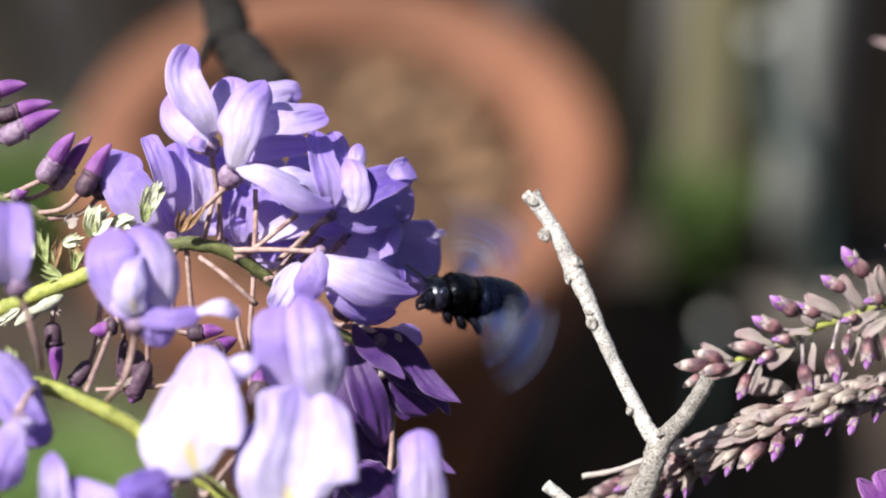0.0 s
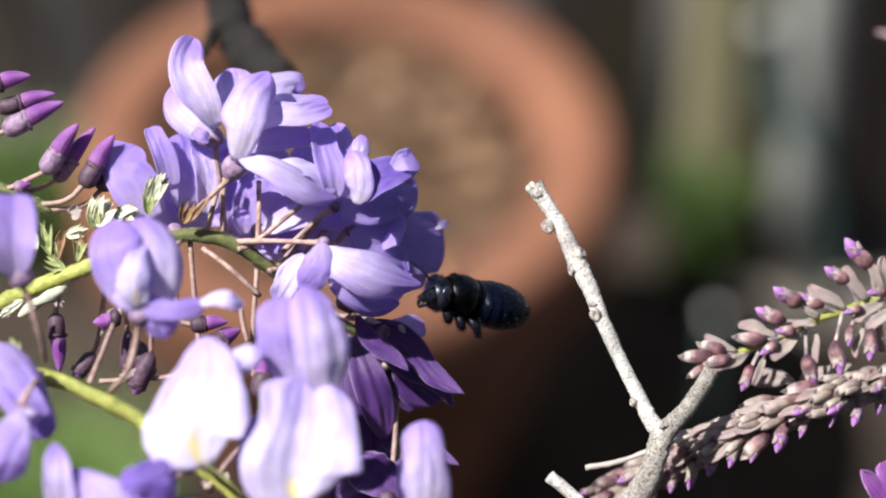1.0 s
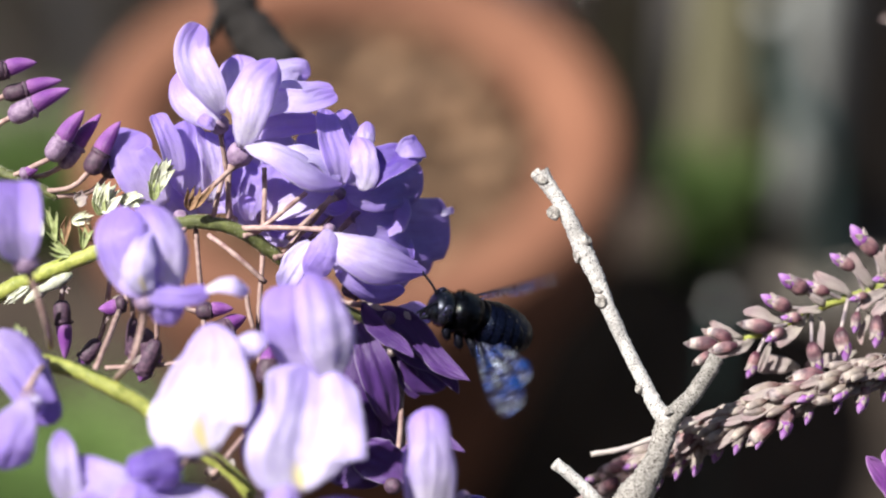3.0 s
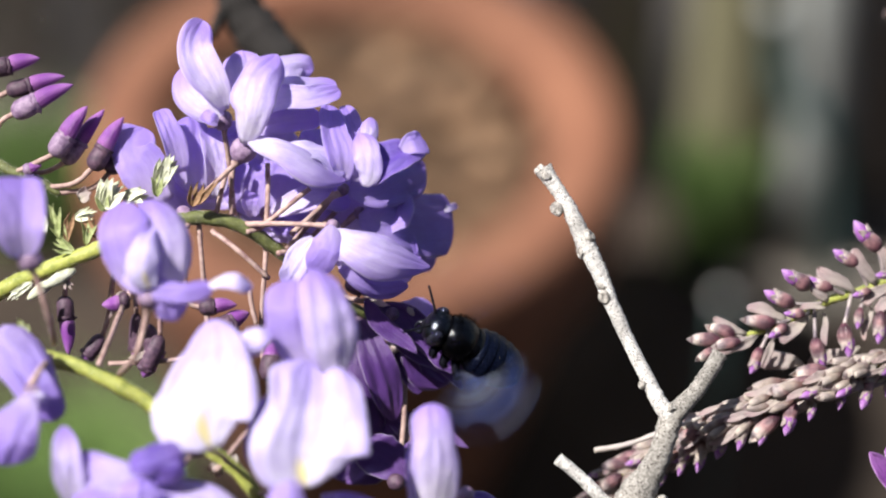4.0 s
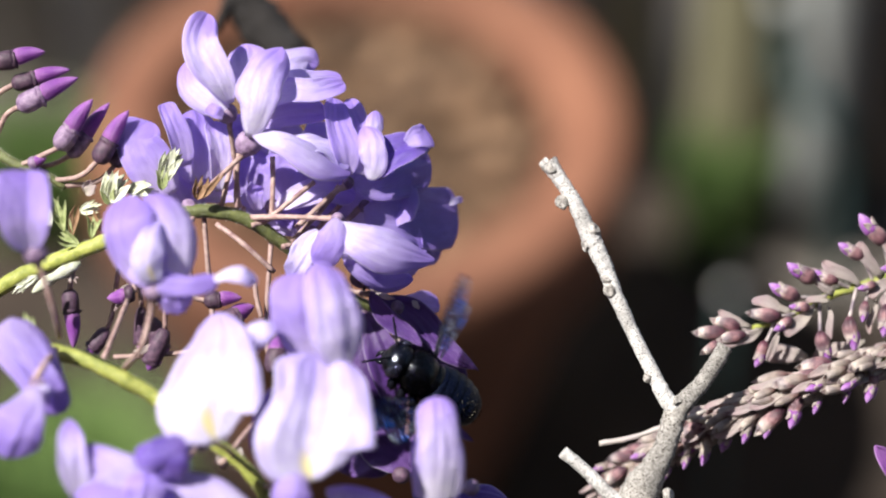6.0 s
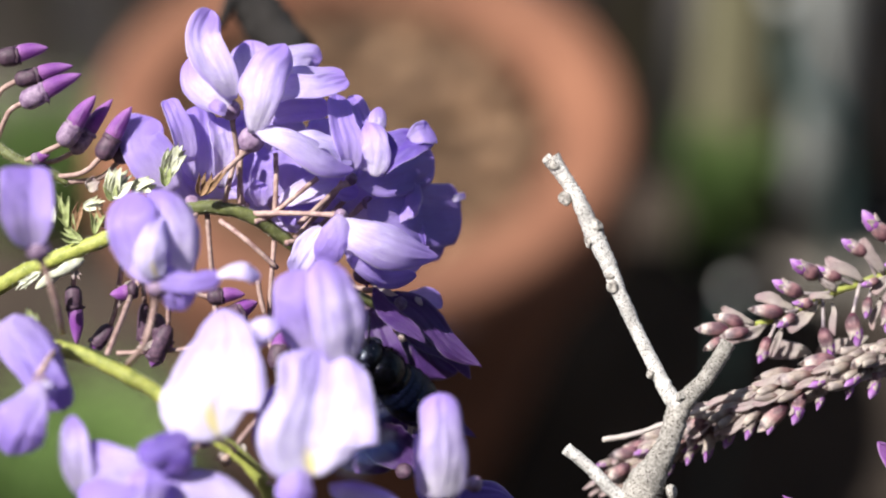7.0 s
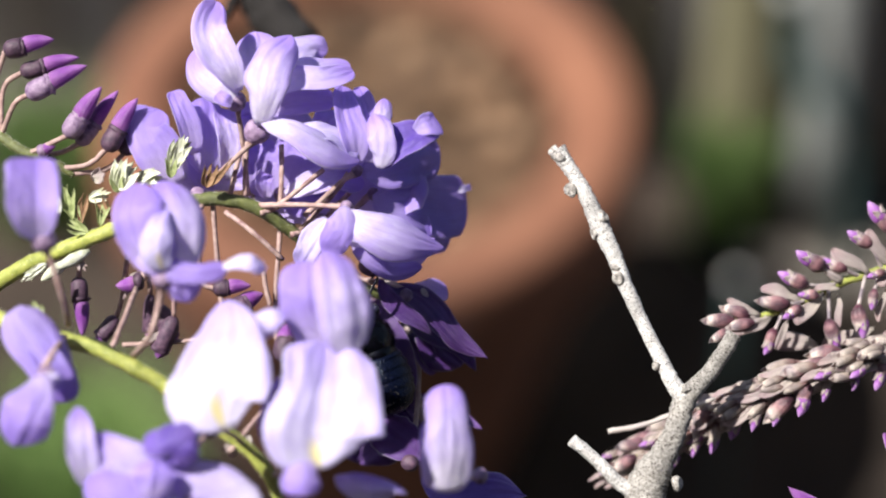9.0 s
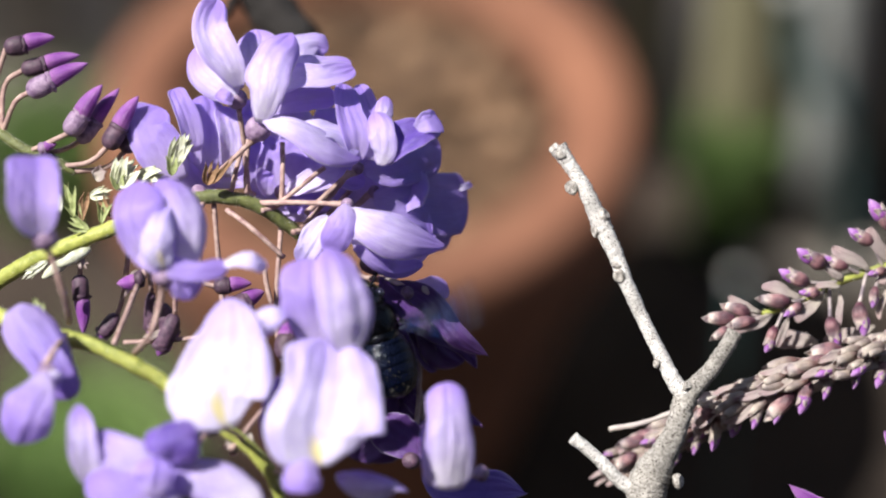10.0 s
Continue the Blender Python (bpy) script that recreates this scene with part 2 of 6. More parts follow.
def wing_material():
    """Smoky membrane with a blue and violet sheen, banded along the wing by its cells."""
    m, nt, bs, out = material("wing_membrane")
    uv = nt.nodes.new("ShaderNodeUVMap")
    mp = nt.nodes.new("ShaderNodeMapping")
    mp.inputs["Scale"].default_value = (16, 1.6, 1)
    nt.links.new(uv.outputs["UV"], mp.inputs["Vector"])
    n = node(nt, "ShaderNodeTexNoise", Scale=1.0, Detail=3.0, Roughness=0.6)
    nt.links.new(mp.outputs["Vector"], n.inputs["Vector"])
    big = node(nt, "ShaderNodeTexNoise", Scale=4.0, Detail=1.0)
    nt.links.new(uv.outputs["UV"], big.inputs["Vector"])
    sheen = ramp(nt, big.outputs["Fac"], ((0.30, (0.012, 0.10, 0.45)), (0.48, (0.09, 0.10, 0.24)), (0.64, (0.32, 0.38, 0.44))))
    bs.inputs["Metallic"].default_value = 0.55
    bs.inputs["Roughness"].default_value = 0.28
    nt.links.new(sheen, bs.inputs["Base Color"])
    bump(nt, n.outputs["Fac"], 1.0, 0.0012, bs)
    tr = nt.nodes.new("ShaderNodeBsdfTransparent")
    tr.inputs["Color"].default_value = (0.62, 0.56, 0.58, 1)
    mx = nt.nodes.new("ShaderNodeMixShader")
    clear = ramp(nt, n.outputs["Fac"], ((0.38, (0.92, 0.92, 0.92)), (0.64, (0.45, 0.45, 0.45))))
    nt.links.new(clear, mx.inputs[0])
    nt.links.new(bs.outputs[0], mx.inputs[1])
    nt.links.new(tr.outputs[0], mx.inputs[2])
    nt.links.new(mx.outputs[0], out.inputs["Surface"])
    return m


WING = wing_material()


# ---- mesh helpers ----
def holder(name, at, label, category, group=""):
    ob = new(name)
    ob.empty_display_size = 0.02
    ob.location = at
    bpy.context.view_layer.update()
    return tagged(ob, label, category, group)


def root_inverse(ob):
    m = ob.matrix_basis.copy()
    while ob.parent:
        ob = ob.parent
        m = ob.matrix_basis @ m
    return m.inverted()


def part(name, bm, mat, parent, label=""):
    """Links a bmesh, given in world coordinates, as one mesh object under its thing."""
    if parent is not None:
        bm.transform(root_inverse(parent))
    me = bpy.data.meshes.new(name)
    for f in bm.faces:
        f.smooth = True
    bm.to_mesh(me)
    bm.free()
    me.materials.append(mat)
    ob = new(name, me)
    if parent is not None:
        ob.parent = parent
    if label:
        ob["label"] = label
    return ob


def spline(points, steps):
    """Catmull-Rom through the points."""
    p = [Vector(q) for q in points]
    p = [2 * p[0] - p[1]] + p + [2 * p[-1] - p[-2]]
    out = []
    for i in range(1, len(p) - 2):
        for k in range(steps):
            t = k / steps
            a, b, c, d = p[i - 1:i + 3]
            out.append(0.5 * (2 * b + (c - a) * t + (2 * a - 5 * b + 4 * c - d) * t * t + (3 * b - a - 3 * c + d) * t ** 3))
    return out + [p[-2]]


def tube(points, radii, sides=10, steps=5, lumps=0.0, bm=None):
    """A closed tapered tube along a smooth line of world points; radii in metres."""
    bm = bm or bmesh.new()
    line = spline(points, steps)
    n = len(line)
    rr = [radii] * len(points) if isinstance(radii, float) else list(radii)
    side = None
    rings = []
    for i, c in enumerate(line):
        t = (line[min(i + 1, n - 1)] - line[max(i - 1, 0)]).normalized()
        if side is None:
            side = t.orthogonal().normalized()
        side = (side - t * side.dot(t)).normalized()
        up = t.cross(side)
        f = i / steps
        k = min(int(f), len(rr) - 2)
        r = rr[k] + (rr[k + 1] - rr[k]) * (f - k)
        ring = []
        for j in range(sides):
            a = 2 * math.pi * j / sides
            d = side * math.cos(a) + up * math.sin(a)
            q = r * (1 + lumps * noise.noise((c + d * r) * (0.55 / max(r, 1e-5))))
            ring.append(bm.verts.new(c + d * q))
        rings.append(ring)
    for a, b in zip(rings, rings[1:]):
        for j in range(sides):
            bm.faces.new((a[j], a[(j + 1) % sides], b[(j + 1) % sides], b[j]))
    for ring, flip in ((rings[0], True), (rings[-1], False)):
        bm.faces.new(ring[::-1] if flip else ring)
    return bm


def lathe(base, tip, profile, sides=14, squash=1.0, lumps=0.0, bm=None):
    """A body of revolution from base to tip; profile: (share of the length, radius in metres)."""
    bm = bm or bmesh.new()
    uvl = bm.loops.layers.uv.verify()
    along = {}
    base, tip = Vector(base), Vector(tip)
    t = tip - base
    ln = t.length
    t.normalize()
    side = t.orthogonal().normalized()
    up = t.cross(side)
    rings = []
    for s, r in profile:
        ring = []
        for j in range(sides):
            a = 2 * math.pi * j / sides
            d = side * math.cos(a) + up * math.sin(a) * squash
            p = base + t * ln * s + d * r
            p += d * r * lumps * noise.noise(p * (1.2 / ln))
            ring.append(bm.verts.new(p))
            along[ring[-1]] = (0.5 + 0.3 * math.cos(a), s)
        rings.append(ring)
    for a, b in zip(rings, rings[1:]):
        for j in range(sides):
            bm.faces.new((a[j], a[(j + 1) % sides], b[(j + 1) % sides], b[j]))
    bm.faces.new(rings[0][::-1])
    bm.faces.new(rings[-1])
    for f in bm.faces:
        for lp in f.loops:
            if lp.vert in along:
                lp[uvl].uv = along[lp.vert]
    return bm


OUTLINES = {"banner": (0.66, 0.36, 0.0), "wing": (0.85, 0.40, 0.25), "keel": (0.55, 0.75, 0.12), "leaf": (0.6, 0.9, 0.0), "round": (0.42, 0.42, 0.0)}


def sheet(base, tip, width, face=(0, 0, 1), bend=0.0, cup=0.0, fold=0.0, wave=0.09, curl=0.35, twist=0.25, sway=None, fluted=0.7, shape="banner", thick=0.2, rows=26, cols=24, teeth=0.0):
    """A petal or leaf with two skins and a rim. base, tip in the spray's millimetres; face: the way its inner side looks.
    bend: radians over its length, tip towards face; cup: radians over its half width; fold: slope of a crease."""
    a, b, lean = OUTLINES[shape]
    base, tip, nrm = Vector(base), Vector(tip), Vector(face)
    axis = tip - base
    length = axis.length
    axis.normalize()
    nrm = (nrm - axis * nrm.dot(axis)).normalized()
    across = axis.cross(nrm)
    peak = (a / (a + b)) ** a * (b / (a + b)) ** b
    seed = base.x * 0.37 + tip.y * 0.21
    ss = [1 - (1 - i / rows) ** 1.5 for i in range(rows + 1)]
    x, z = 0.0, 0.0
    own_rnd = random.Random(round(seed * 1000))
    if sway is None:
        sway = own_rnd.uniform(-0.07, 0.07)
    folds = [(own_rnd.uniform(-0.65, 0.65), own_rnd.uniform(-0.16, 0.16), own_rnd.uniform(0.10, 0.22)) for _ in range(3)]
    folds += [(own_rnd.uniform(-0.85, 0.85), own_rnd.choice((-1, 1)) * own_rnd.uniform(0.02, 0.05), own_rnd.uniform(0.06, 0.10)) for _ in range(3)]
    ess = own_rnd.uniform(-0.05, 0.05)
    curl *= own_rnd.uniform(0.4, 1.7)
    twist *= own_rnd.uniform(-2.4, 2.4)
    fine = 60
    pts = [(0.0, 0.0)]
    for i in range(fine):
        th = bend * ((i + 0.5) / fine - 0.5)
        x += math.cos(th) / fine
        z += math.sin(th) / fine
        pts.append((x, z))
    chord = math.hypot(x, z)
    bm = bmesh.new()
    uvl = bm.loops.layers.uv.new("UVMap")
    grids = []
    coords = {}
    for layer in (0, 1):
        grid = []
        for s in ss:
            k = min(int(s * fine), fine - 1)
            f = s * fine - k
            px = (pts[k][0] + (pts[k + 1][0] - pts[k][0]) * f) / chord * length
            pz = (pts[k][1] + (pts[k + 1][1] - pts[k][1]) * f) / chord * length
            h = width / 2 * max((max(s, 0.004) ** a) * (max(1 - s, 0.0) ** b) / peak, 0.16 if shape in ("wing", "banner") and s < 0.2 else 0.03)
            row = []
            for j in range(cols + 1):
                q = 2 * j / cols - 1
                e = h * (1 + 0.17 * noise.noise(Vector((s * 3.4 + seed * 2, 4.0 * (q > 0), seed))) + 0.09 * noise.noise(Vector((s * 9.0 + seed * 5, 7.0 * (q > 0), seed)))) * (1 + lean * q * (1 if q > 0 else 1) * math.sin(math.pi * s))
                if teeth:
                    e *= 1 + teeth * ((j % 2) - 0.5) * abs(q) * (1 if int(s * rows) % 2 else -1)
                if abs(cup) > 0.01:
                    y, w = e * math.sin(cup * q) / cup, e * (1 - math.cos(cup * q)) / cup
                else:
                    y, w = e * q, 0.0
                w += fold * e * abs(q)
                w -= curl * e * abs(q) ** 4 * s
                w += twist * e * q * (s - 0.3)
                for at, amp, wide in folds:
                    w += amp * e * math.exp(-((q - at - 0.25 * (s - 0.5)) / wide) ** 2) * min(1, 2.2 * s) * fluted
                ruffle = wave * width * (abs(q) ** 2 * 0.6 + 0.2) * noise.noise(Vector((s * 2.6 + seed, q * 1.3, seed)))
                ruffle += wave * 0.35 * width * abs(q) ** 3 * math.sin(s * 11 + seed + q * 2)
                ruffle += wave * 0.30 * width * noise.noise(Vector((s * 5 + seed, q * 2.6 - seed, 3.1)))
                ruffle += wave * 0.22 * width * abs(q) ** 5 * math.sin(s * 24 + seed * 3 + q)
                ruffle += wave * 0.22 * width * s ** 6 * math.sin(q * 9 + seed * 5)
                ruffle += 0.006 * width * math.sin(q * 13 + 3 * noise.noise(Vector((s * 3, q * 2, seed)))) * min(1, s * 2)
                dip = 0.05 * length * noise.noise(Vector((q * 2.2, seed * 3, 1.7))) * s ** 5
                dip += -0.05 * length * (1 - abs(q)) ** 3 * s ** 6 if shape == "banner" else 0.0
                y += length * (sway * math.sin(math.pi * s) + ess * math.sin(2 * math.pi * s))
                p = base + axis * (px + dip) + across * y + nrm * (pz + w + ruffle - layer * thick)
                v = bm.verts.new(S(p))
                coords[v] = (j / cols, s)
                row.append(v)
            grid.append(row)
        grids.append(grid)
    faces = []
    for layer, grid in enumerate(grids):
        for i in range(rows):
            for j in range(cols):
                loop = (grid[i][j], grid[i][j + 1], grid[i + 1][j + 1], grid[i + 1][j])
                faces.append(bm.faces.new(loop[::-1] if layer == 0 else loop))
    top, low = grids
    border = [(0, j) for j in range(cols)] + [(i, cols) for i in range(rows)] + [(rows, j) for j in range(cols, 0, -1)] + [(i, 0) for i in range(rows, 0, -1)]
    for (i, j), (k, l) in zip(border, border[1:] + border[:1]):
        faces.append(bm.faces.new((top[i][j], top[k][l], low[k][l], low[i][j])))
    for f in faces:
        for lp in f.loops:
            lp[uvl].uv = coords[lp.vert]
    bmesh.ops.recalc_face_normals(bm, faces=bm.faces)
    return bm


def mm(*points):
    return [S(p) for p in points]


# ---- the ground and what stands behind ----
def box_bm(x0, x1, y0, y1, z0, z1, bevel=0.004):
    bm = bmesh.new()
    bmesh.ops.create_cube(bm, size=1)
    for v in bm.verts:
        v.co = Vector(((x0 + x1) / 2 + v.co.x * (x1 - x0), (y0 + y1) / 2 + v.co.y * (y1 - y0), (z0 + z1) / 2 + v.co.z * (z1 - z0)))
    bmesh.ops.bevel(bm, geom=bm.edges[:], offset=bevel, segments=2, affect="EDGES")
    return bm


def ground():
    bm = bmesh.new()
    n = 90
    def step(i):
        t = i / n * 2 - 1
        return 60 * t ** 5 + 1.2 * t
    verts = [[bm.verts.new((step(i) - 0.05, step(j) + 1.5, 0)) for i in range(n + 1)] for j in range(n + 1)]
    for row in verts:
        for v in row:
            if abs(v.co.x) < 3 and abs(v.co.y - 1.5) < 3:
                v.co.z = -0.004 + 0.006 * noise.noise(v.co * 9) - 0.004
    for i in range(n):
        for j in range(n):
            bm.faces.new((verts[i][j], verts[i][j + 1], verts[i + 1][j + 1], verts[i + 1][j]))
    tagged(part("ground", bm, EARTH, None), "dark bare garden earth in front of the fence", "ground", kind="structure")


def terracotta_pot(cx, cy, r, h, label):
    pot = holder("flower_pot", (cx, cy, 0), label, "flower pot")
    def ring_body(name, prof, mat, label=""):
        bm = bmesh.new()
        sides = 72
        rings = []
        for rad, z in prof:
            rings.append([bm.verts.new((cx + rad * math.cos(2 * math.pi * j / sides), cy + rad * math.sin(2 * math.pi * j / sides), z)) for j in range(sides)])
        for a, b in zip(rings, rings[1:] + rings[:1]):
            for j in range(sides):
                bm.faces.new((a[j], a[(j + 1) % sides], b[(j + 1) % sides], b[j]))
        bmesh.ops.recalc_face_normals(bm, faces=bm.faces)
        return part(name, bm, mat, pot, label)
    ring_body("rim", [(r - 0.006, h - 0.075), (r, h - 0.068), (r, h - 0.010), (r - 0.004, h - 0.003), (r - 0.010, h), (r - 0.038, h), (r - 0.044, h - 0.003),
                      (r - 0.048, h - 0.010), (r - 0.050, h - 0.075)], TERRACOTTA, "thick rounded terracotta rim")
    ring_body("body", [(r - 0.013, h - 0.074), (r - 0.044, h * 0.45), (r - 0.082, 0.006), (r - 0.086, 0.0), (0.02, 0.0), (0.02, 0.02), (r - 0.098, 0.02), (r - 0.049, h - 0.074)], TERRACOTTA)
    bm = bmesh.new()
    sides, rings = 48, 12
    mid = bm.verts.new((cx, cy, h - 0.03))
    last = None
    for k in range(1, rings + 1):
        rad = (r - 0.0485) * k / rings
        ring = []
        for j in range(sides):
            p = Vector((cx + rad * math.cos(2 * math.pi * j / sides), cy + rad * math.sin(2 * math.pi * j / sides), h - 0.034))
            p.z += 0.014 * noise.noise(p * 22) + 0.006 * noise.noise(p * 70)
            ring.append(bm.verts.new(p))
        for j in range(sides):
            if last:
                bm.faces.new((last[j], ring[j], ring[(j + 1) % sides], last[(j + 1) % sides]))
            else:
                bm.faces.new((mid, ring[j], ring[(j + 1) % sides]))
        last = ring
    part("soil", bm, SOIL, pot, "dry crumbly brown compost")
    rnd = random.Random(round(r * 1000))
    bm = bmesh.new()
    for i in range(round(9000 * r * r)):
        rad, a = (r - 0.060) * math.sqrt(rnd.random()), rnd.uniform(0, 6.28)
        m = pose(cx + rad * math.cos(a), cy + rad * math.sin(a), h - 0.026 + rnd.uniform(-0.004, 0.006), rnd.uniform(-25, 25), rnd.uniform(-25, 25), rnd.uniform(0, 180))
        bmesh.ops.create_cube(bm, size=1, matrix=m @ Matrix.Diagonal((rnd.uniform(0.012, 0.034), rnd.uniform(0.006, 0.016), rnd.uniform(0.003, 0.006), 1)))
    chips = part("mulch", bm, CHIPS, pot, "pale and dark bark chips")
    chips["kind"] = "stuff"
    return pot


def fence(x, y, turn, half):
    """Upright boards on two rails, through (x, y)."""
    fen = holder("wall_fence", (0, 0, 0), "weathered grey board fence", "fence")
    fen["kind"] = "structure"
    rnd = random.Random(4)
    at = -half
    while at < half:
        w = 0.118 + rnd.uniform(-0.004, 0.004)
        d = rnd.uniform(0, 0.006)
        part("board", box_bm(at, at + w - 0.006, -0.02 - d, -d, -0.012, 0.9 + rnd.uniform(-0.01, 0.01)), BOARD, fen)
        at += w
    for z in (0.2, 0.7):
        part("rail", box_bm(-half, half, 0.002, 0.05, z, z + 0.08), BOARD, fen)
    fen.matrix_basis = pose(x, y, 0, 0, 0, turn)


def grass_tuft(x, y, count, spread, tall, seed, label, sag=0.45):
    rnd = random.Random(seed)
    bm = bmesh.new()
    for i in range(count):
        a = rnd.uniform(0, 6.28)
        rad = spread * math.sqrt(rnd.random())
        b = Vector((x + rad * math.cos(a), y + rad * math.sin(a), -0.008))
        hgt = tall * rnd.uniform(0.5, 1.0)
        lean = Vector((rnd.uniform(-1, 1), rnd.uniform(-1, 1), 0)) * hgt * sag
        side = Vector((math.cos(a * 3), math.sin(a * 3), 0)) * rnd.uniform(0.003, 0.007)
        prev = None
        for k in range(5):
            t = k / 4
            c = b + Vector((0, 0, hgt * t)) + lean * t * t
            w = side * (1 - t * 0.92)
            cur = (bm.verts.new(c - w), bm.verts.new(c + w))
            if prev:
                bm.faces.new((prev[0], prev[1], cur[1], cur[0]))
            prev = cur
    ob = part("grass_tuft", bm, GRASS, None)
    tagged(ob, label, "grass", kind="stuff")


# added wall, never in view: it keeps sky light off surfaces facing the viewer
wall = part("wall_sky_blocker", box_bm(-4.0, 4.0, -1.5, -1.25, -0.01, 4.6, 0.01), BLOCKER_BROWN, None)
tagged(wall, "plain brown wall added unseen behind the viewer to block sky light", "wall", kind="structure")
ground()
terracotta_pot(-0.064, 1.452, 0.171, 0.327, "round terracotta flower pot with a thick rim, full of dry compost")
fence(0.2, 1.745, -12, 3.0)

post = holder("fence_post", (0.196, 1.66, 0), "round mossy khaki wooden post before the fence", "post")
part("shaft", tube([(0.209, 1.70, -0.005), (0.209, 1.70, 0.5), (0.209, 1.70, 1.0)], [0.040, 0.039, 0.037], 32, 8, 0.05), MOSSY, post)
pipe = holder("drain_pipe", (0.261, 1.655, 0), "pale grey plastic drain pipe standing by the fence", "pipe")
part("tube", tube([(0.261, 1.655, -0.005), (0.261, 1.655, 0.5), (0.261, 1.655, 1.0)], 0.023, 24, 4), PIPE, pipe)
part("collar", tube([(0.261, 1.655, 0.36), (0.261, 1.655, 0.42)], 0.027, 24, 2), PIPE, pipe)
hose = holder("garden_hose", (0.275, 1.606, 0), "thin dark teal garden hose hanging by the drain pipe", "hose")
part("tube", tube([(0.222, 1.648, 0.25), (0.230, 1.625, 0.195), (0.256, 1.612, 0.178), (0.269, 1.612, 0.146), (0.274, 1.612, 0.08), (0.275, 1.606, -0.002)], 0.0065, 10, 6), HOSE, hose)
part("connector", tube([(0.220, 1.650, 0.256), (0.223, 1.645, 0.240)], 0.0085, 12, 2), PIPE, hose, "grey plastic connector")
grass_tuft(0.189, 1.662, 420, 0.024, 0.135, 3, "sunlit green grass tuft at the foot of the post", 0.2)
grass_tuft(-0.265, 1.375, 900, 0.055, 0.13, 5, "green grass growing beside the flower pot")
grass_tuft(-0.342, 1.715, 220, 0.024, 0.07, 6, "green grass behind the flower pot")
grass_tuft(-0.315, 1.70, 420, 0.045, 0.11, 9, "green grass between the flower pot and the fence", 0.3)


def gravel(x, y, wide, deep, count, seed, label):
    """Loose stones, half sunk in the earth."""
    rnd = random.Random(seed)
    verts, faces = [], []
    ico = bmesh.new()
    bmesh.ops.create_icosphere(ico, subdivisions=1, radius=1)
    base = [v.co.copy() for v in ico.verts]
    tris = [[v.index for v in f.verts] for f in ico.faces]
    ico.free()
    for i in range(count):
        r = rnd.uniform(0.004, 0.012)
        m = pose(x + wide * (rnd.random() + rnd.random() - 1), y + deep * (rnd.random() + rnd.random() - 1), -0.004 + r * 0.2, rnd.uniform(0, 40), rnd.uniform(0, 40), rnd.uniform(0, 360)) @ Matrix.Diagonal((r * rnd.uniform(1, 1.5), r, r * 0.7, 1))
        k = len(verts)
        verts += [m @ (c * rnd.uniform(0.85, 1.1)) for c in base]
        faces += [[k + j for j in t] for t in tris]
    me = bpy.data.meshes.new("gravel")
    me.from_pydata(verts, [], faces)
    me.materials.append(GRAVEL)
    tagged(new("gravel", me), label, "gravel", kind="stuff")


# pale stones added in place of sunlit ground, to brighten two stretches of earth
gravel(0.275, 1.655, 0.09, 0.06, 650, 11, "grey-brown gravel added to brighten the ground round the post")
gravel(-0.34, 1.80, 0.18, 0.08, 900, 12, "grey gravel added to brighten the ground along the fence")
# made-up stake: only its pale cap matters, blurred into a glint's disc
stake = holder("glint_stake", (0.170, 1.372, 0), "made-up thin stake whose pale cap stands in for a glint beside the pot", "stake")
part("shaft", tube([(0.170, 1.372, -0.01), (0.170, 1.372, 0.12), (0.169, 1.371, 0.25)], 0.003, 8, 3), HOSE, stake)
cap = bmesh.new()
bmesh.ops.create_icosphere(cap, subdivisions=3, radius=0.0048)
for v in cap.verts:
    v.co = Vector((v.co.x, v.co.y, v.co.z * 0.8)) + Vector((0.169, 1.371, 0.252))
part("cap", cap, GLINT, stake, "small pale cap that stands in for a bright glint")


# ---- the wisteria: canes ----
def cane(name, label, lines):
    ob = holder(name, lines[0][1][0], label, "branch")
    for pname, pts, radii in lines:
        part(pname, tube(pts, radii, 24, 14, 0.16), BARK if pname in ("fork", "stub") else OLD_BARK, ob)
    return ob


def drop_line(p):
    """From a point of the spray straight down to the earth."""
    a = S(p)
    return [Vector((a.x, a.y, -0.005)), Vector((a.x + 0.01, a.y + 0.006, a.z * 0.5)), a]


# ---- the wisteria: flowers ----
def raceme(at, label, group="racemes"):
    return holder("wisteria_raceme", S(at), label, "flower cluster", group)


def flower(cluster, cup, radius, stalk, skin=None, aim=(0, 0, 1), label=""):
    """The calyx of one flower, with its stalk; petals are hung on it."""
    d = Vector(aim).normalized() * radius * 0.75
    c = Vector(cup)
    prof = [(0.0, 0.22), (0.06, 0.5), (0.2, 0.82), (0.4, 0.97), (0.6, 1.0), (0.8, 0.9), (0.95, 0.72), (1.04, 0.45), (1.07, 0.1)]
    radius *= 0.9
    bm = lathe(S(c - d), S(c + d), [(q, k * radius / 1000) for q, k in prof], 20, 1.0, 0.16)
    ob = part("flower", bm, skin or CALYX, cluster, label)
    if stalk:
        pts = [S(c - d * 0.9)] + [S(p) for p in stalk]
        part("pedicel", tube(pts, [0.0009] + [0.00058] * (len(pts) - 2) + [0.0007], 8, 6, 0.25), PEDICEL, ob)
    return ob


def petal(owner, shape, base, tip, width, mat, **kw):
    names = {"banner": "banner_petal", "wing": "wing_petal", "keel": "keel_petal", "round": "banner_petal"}
    return part(names[shape], sheet(base, tip, width, shape=shape, **kw), mat, owner)


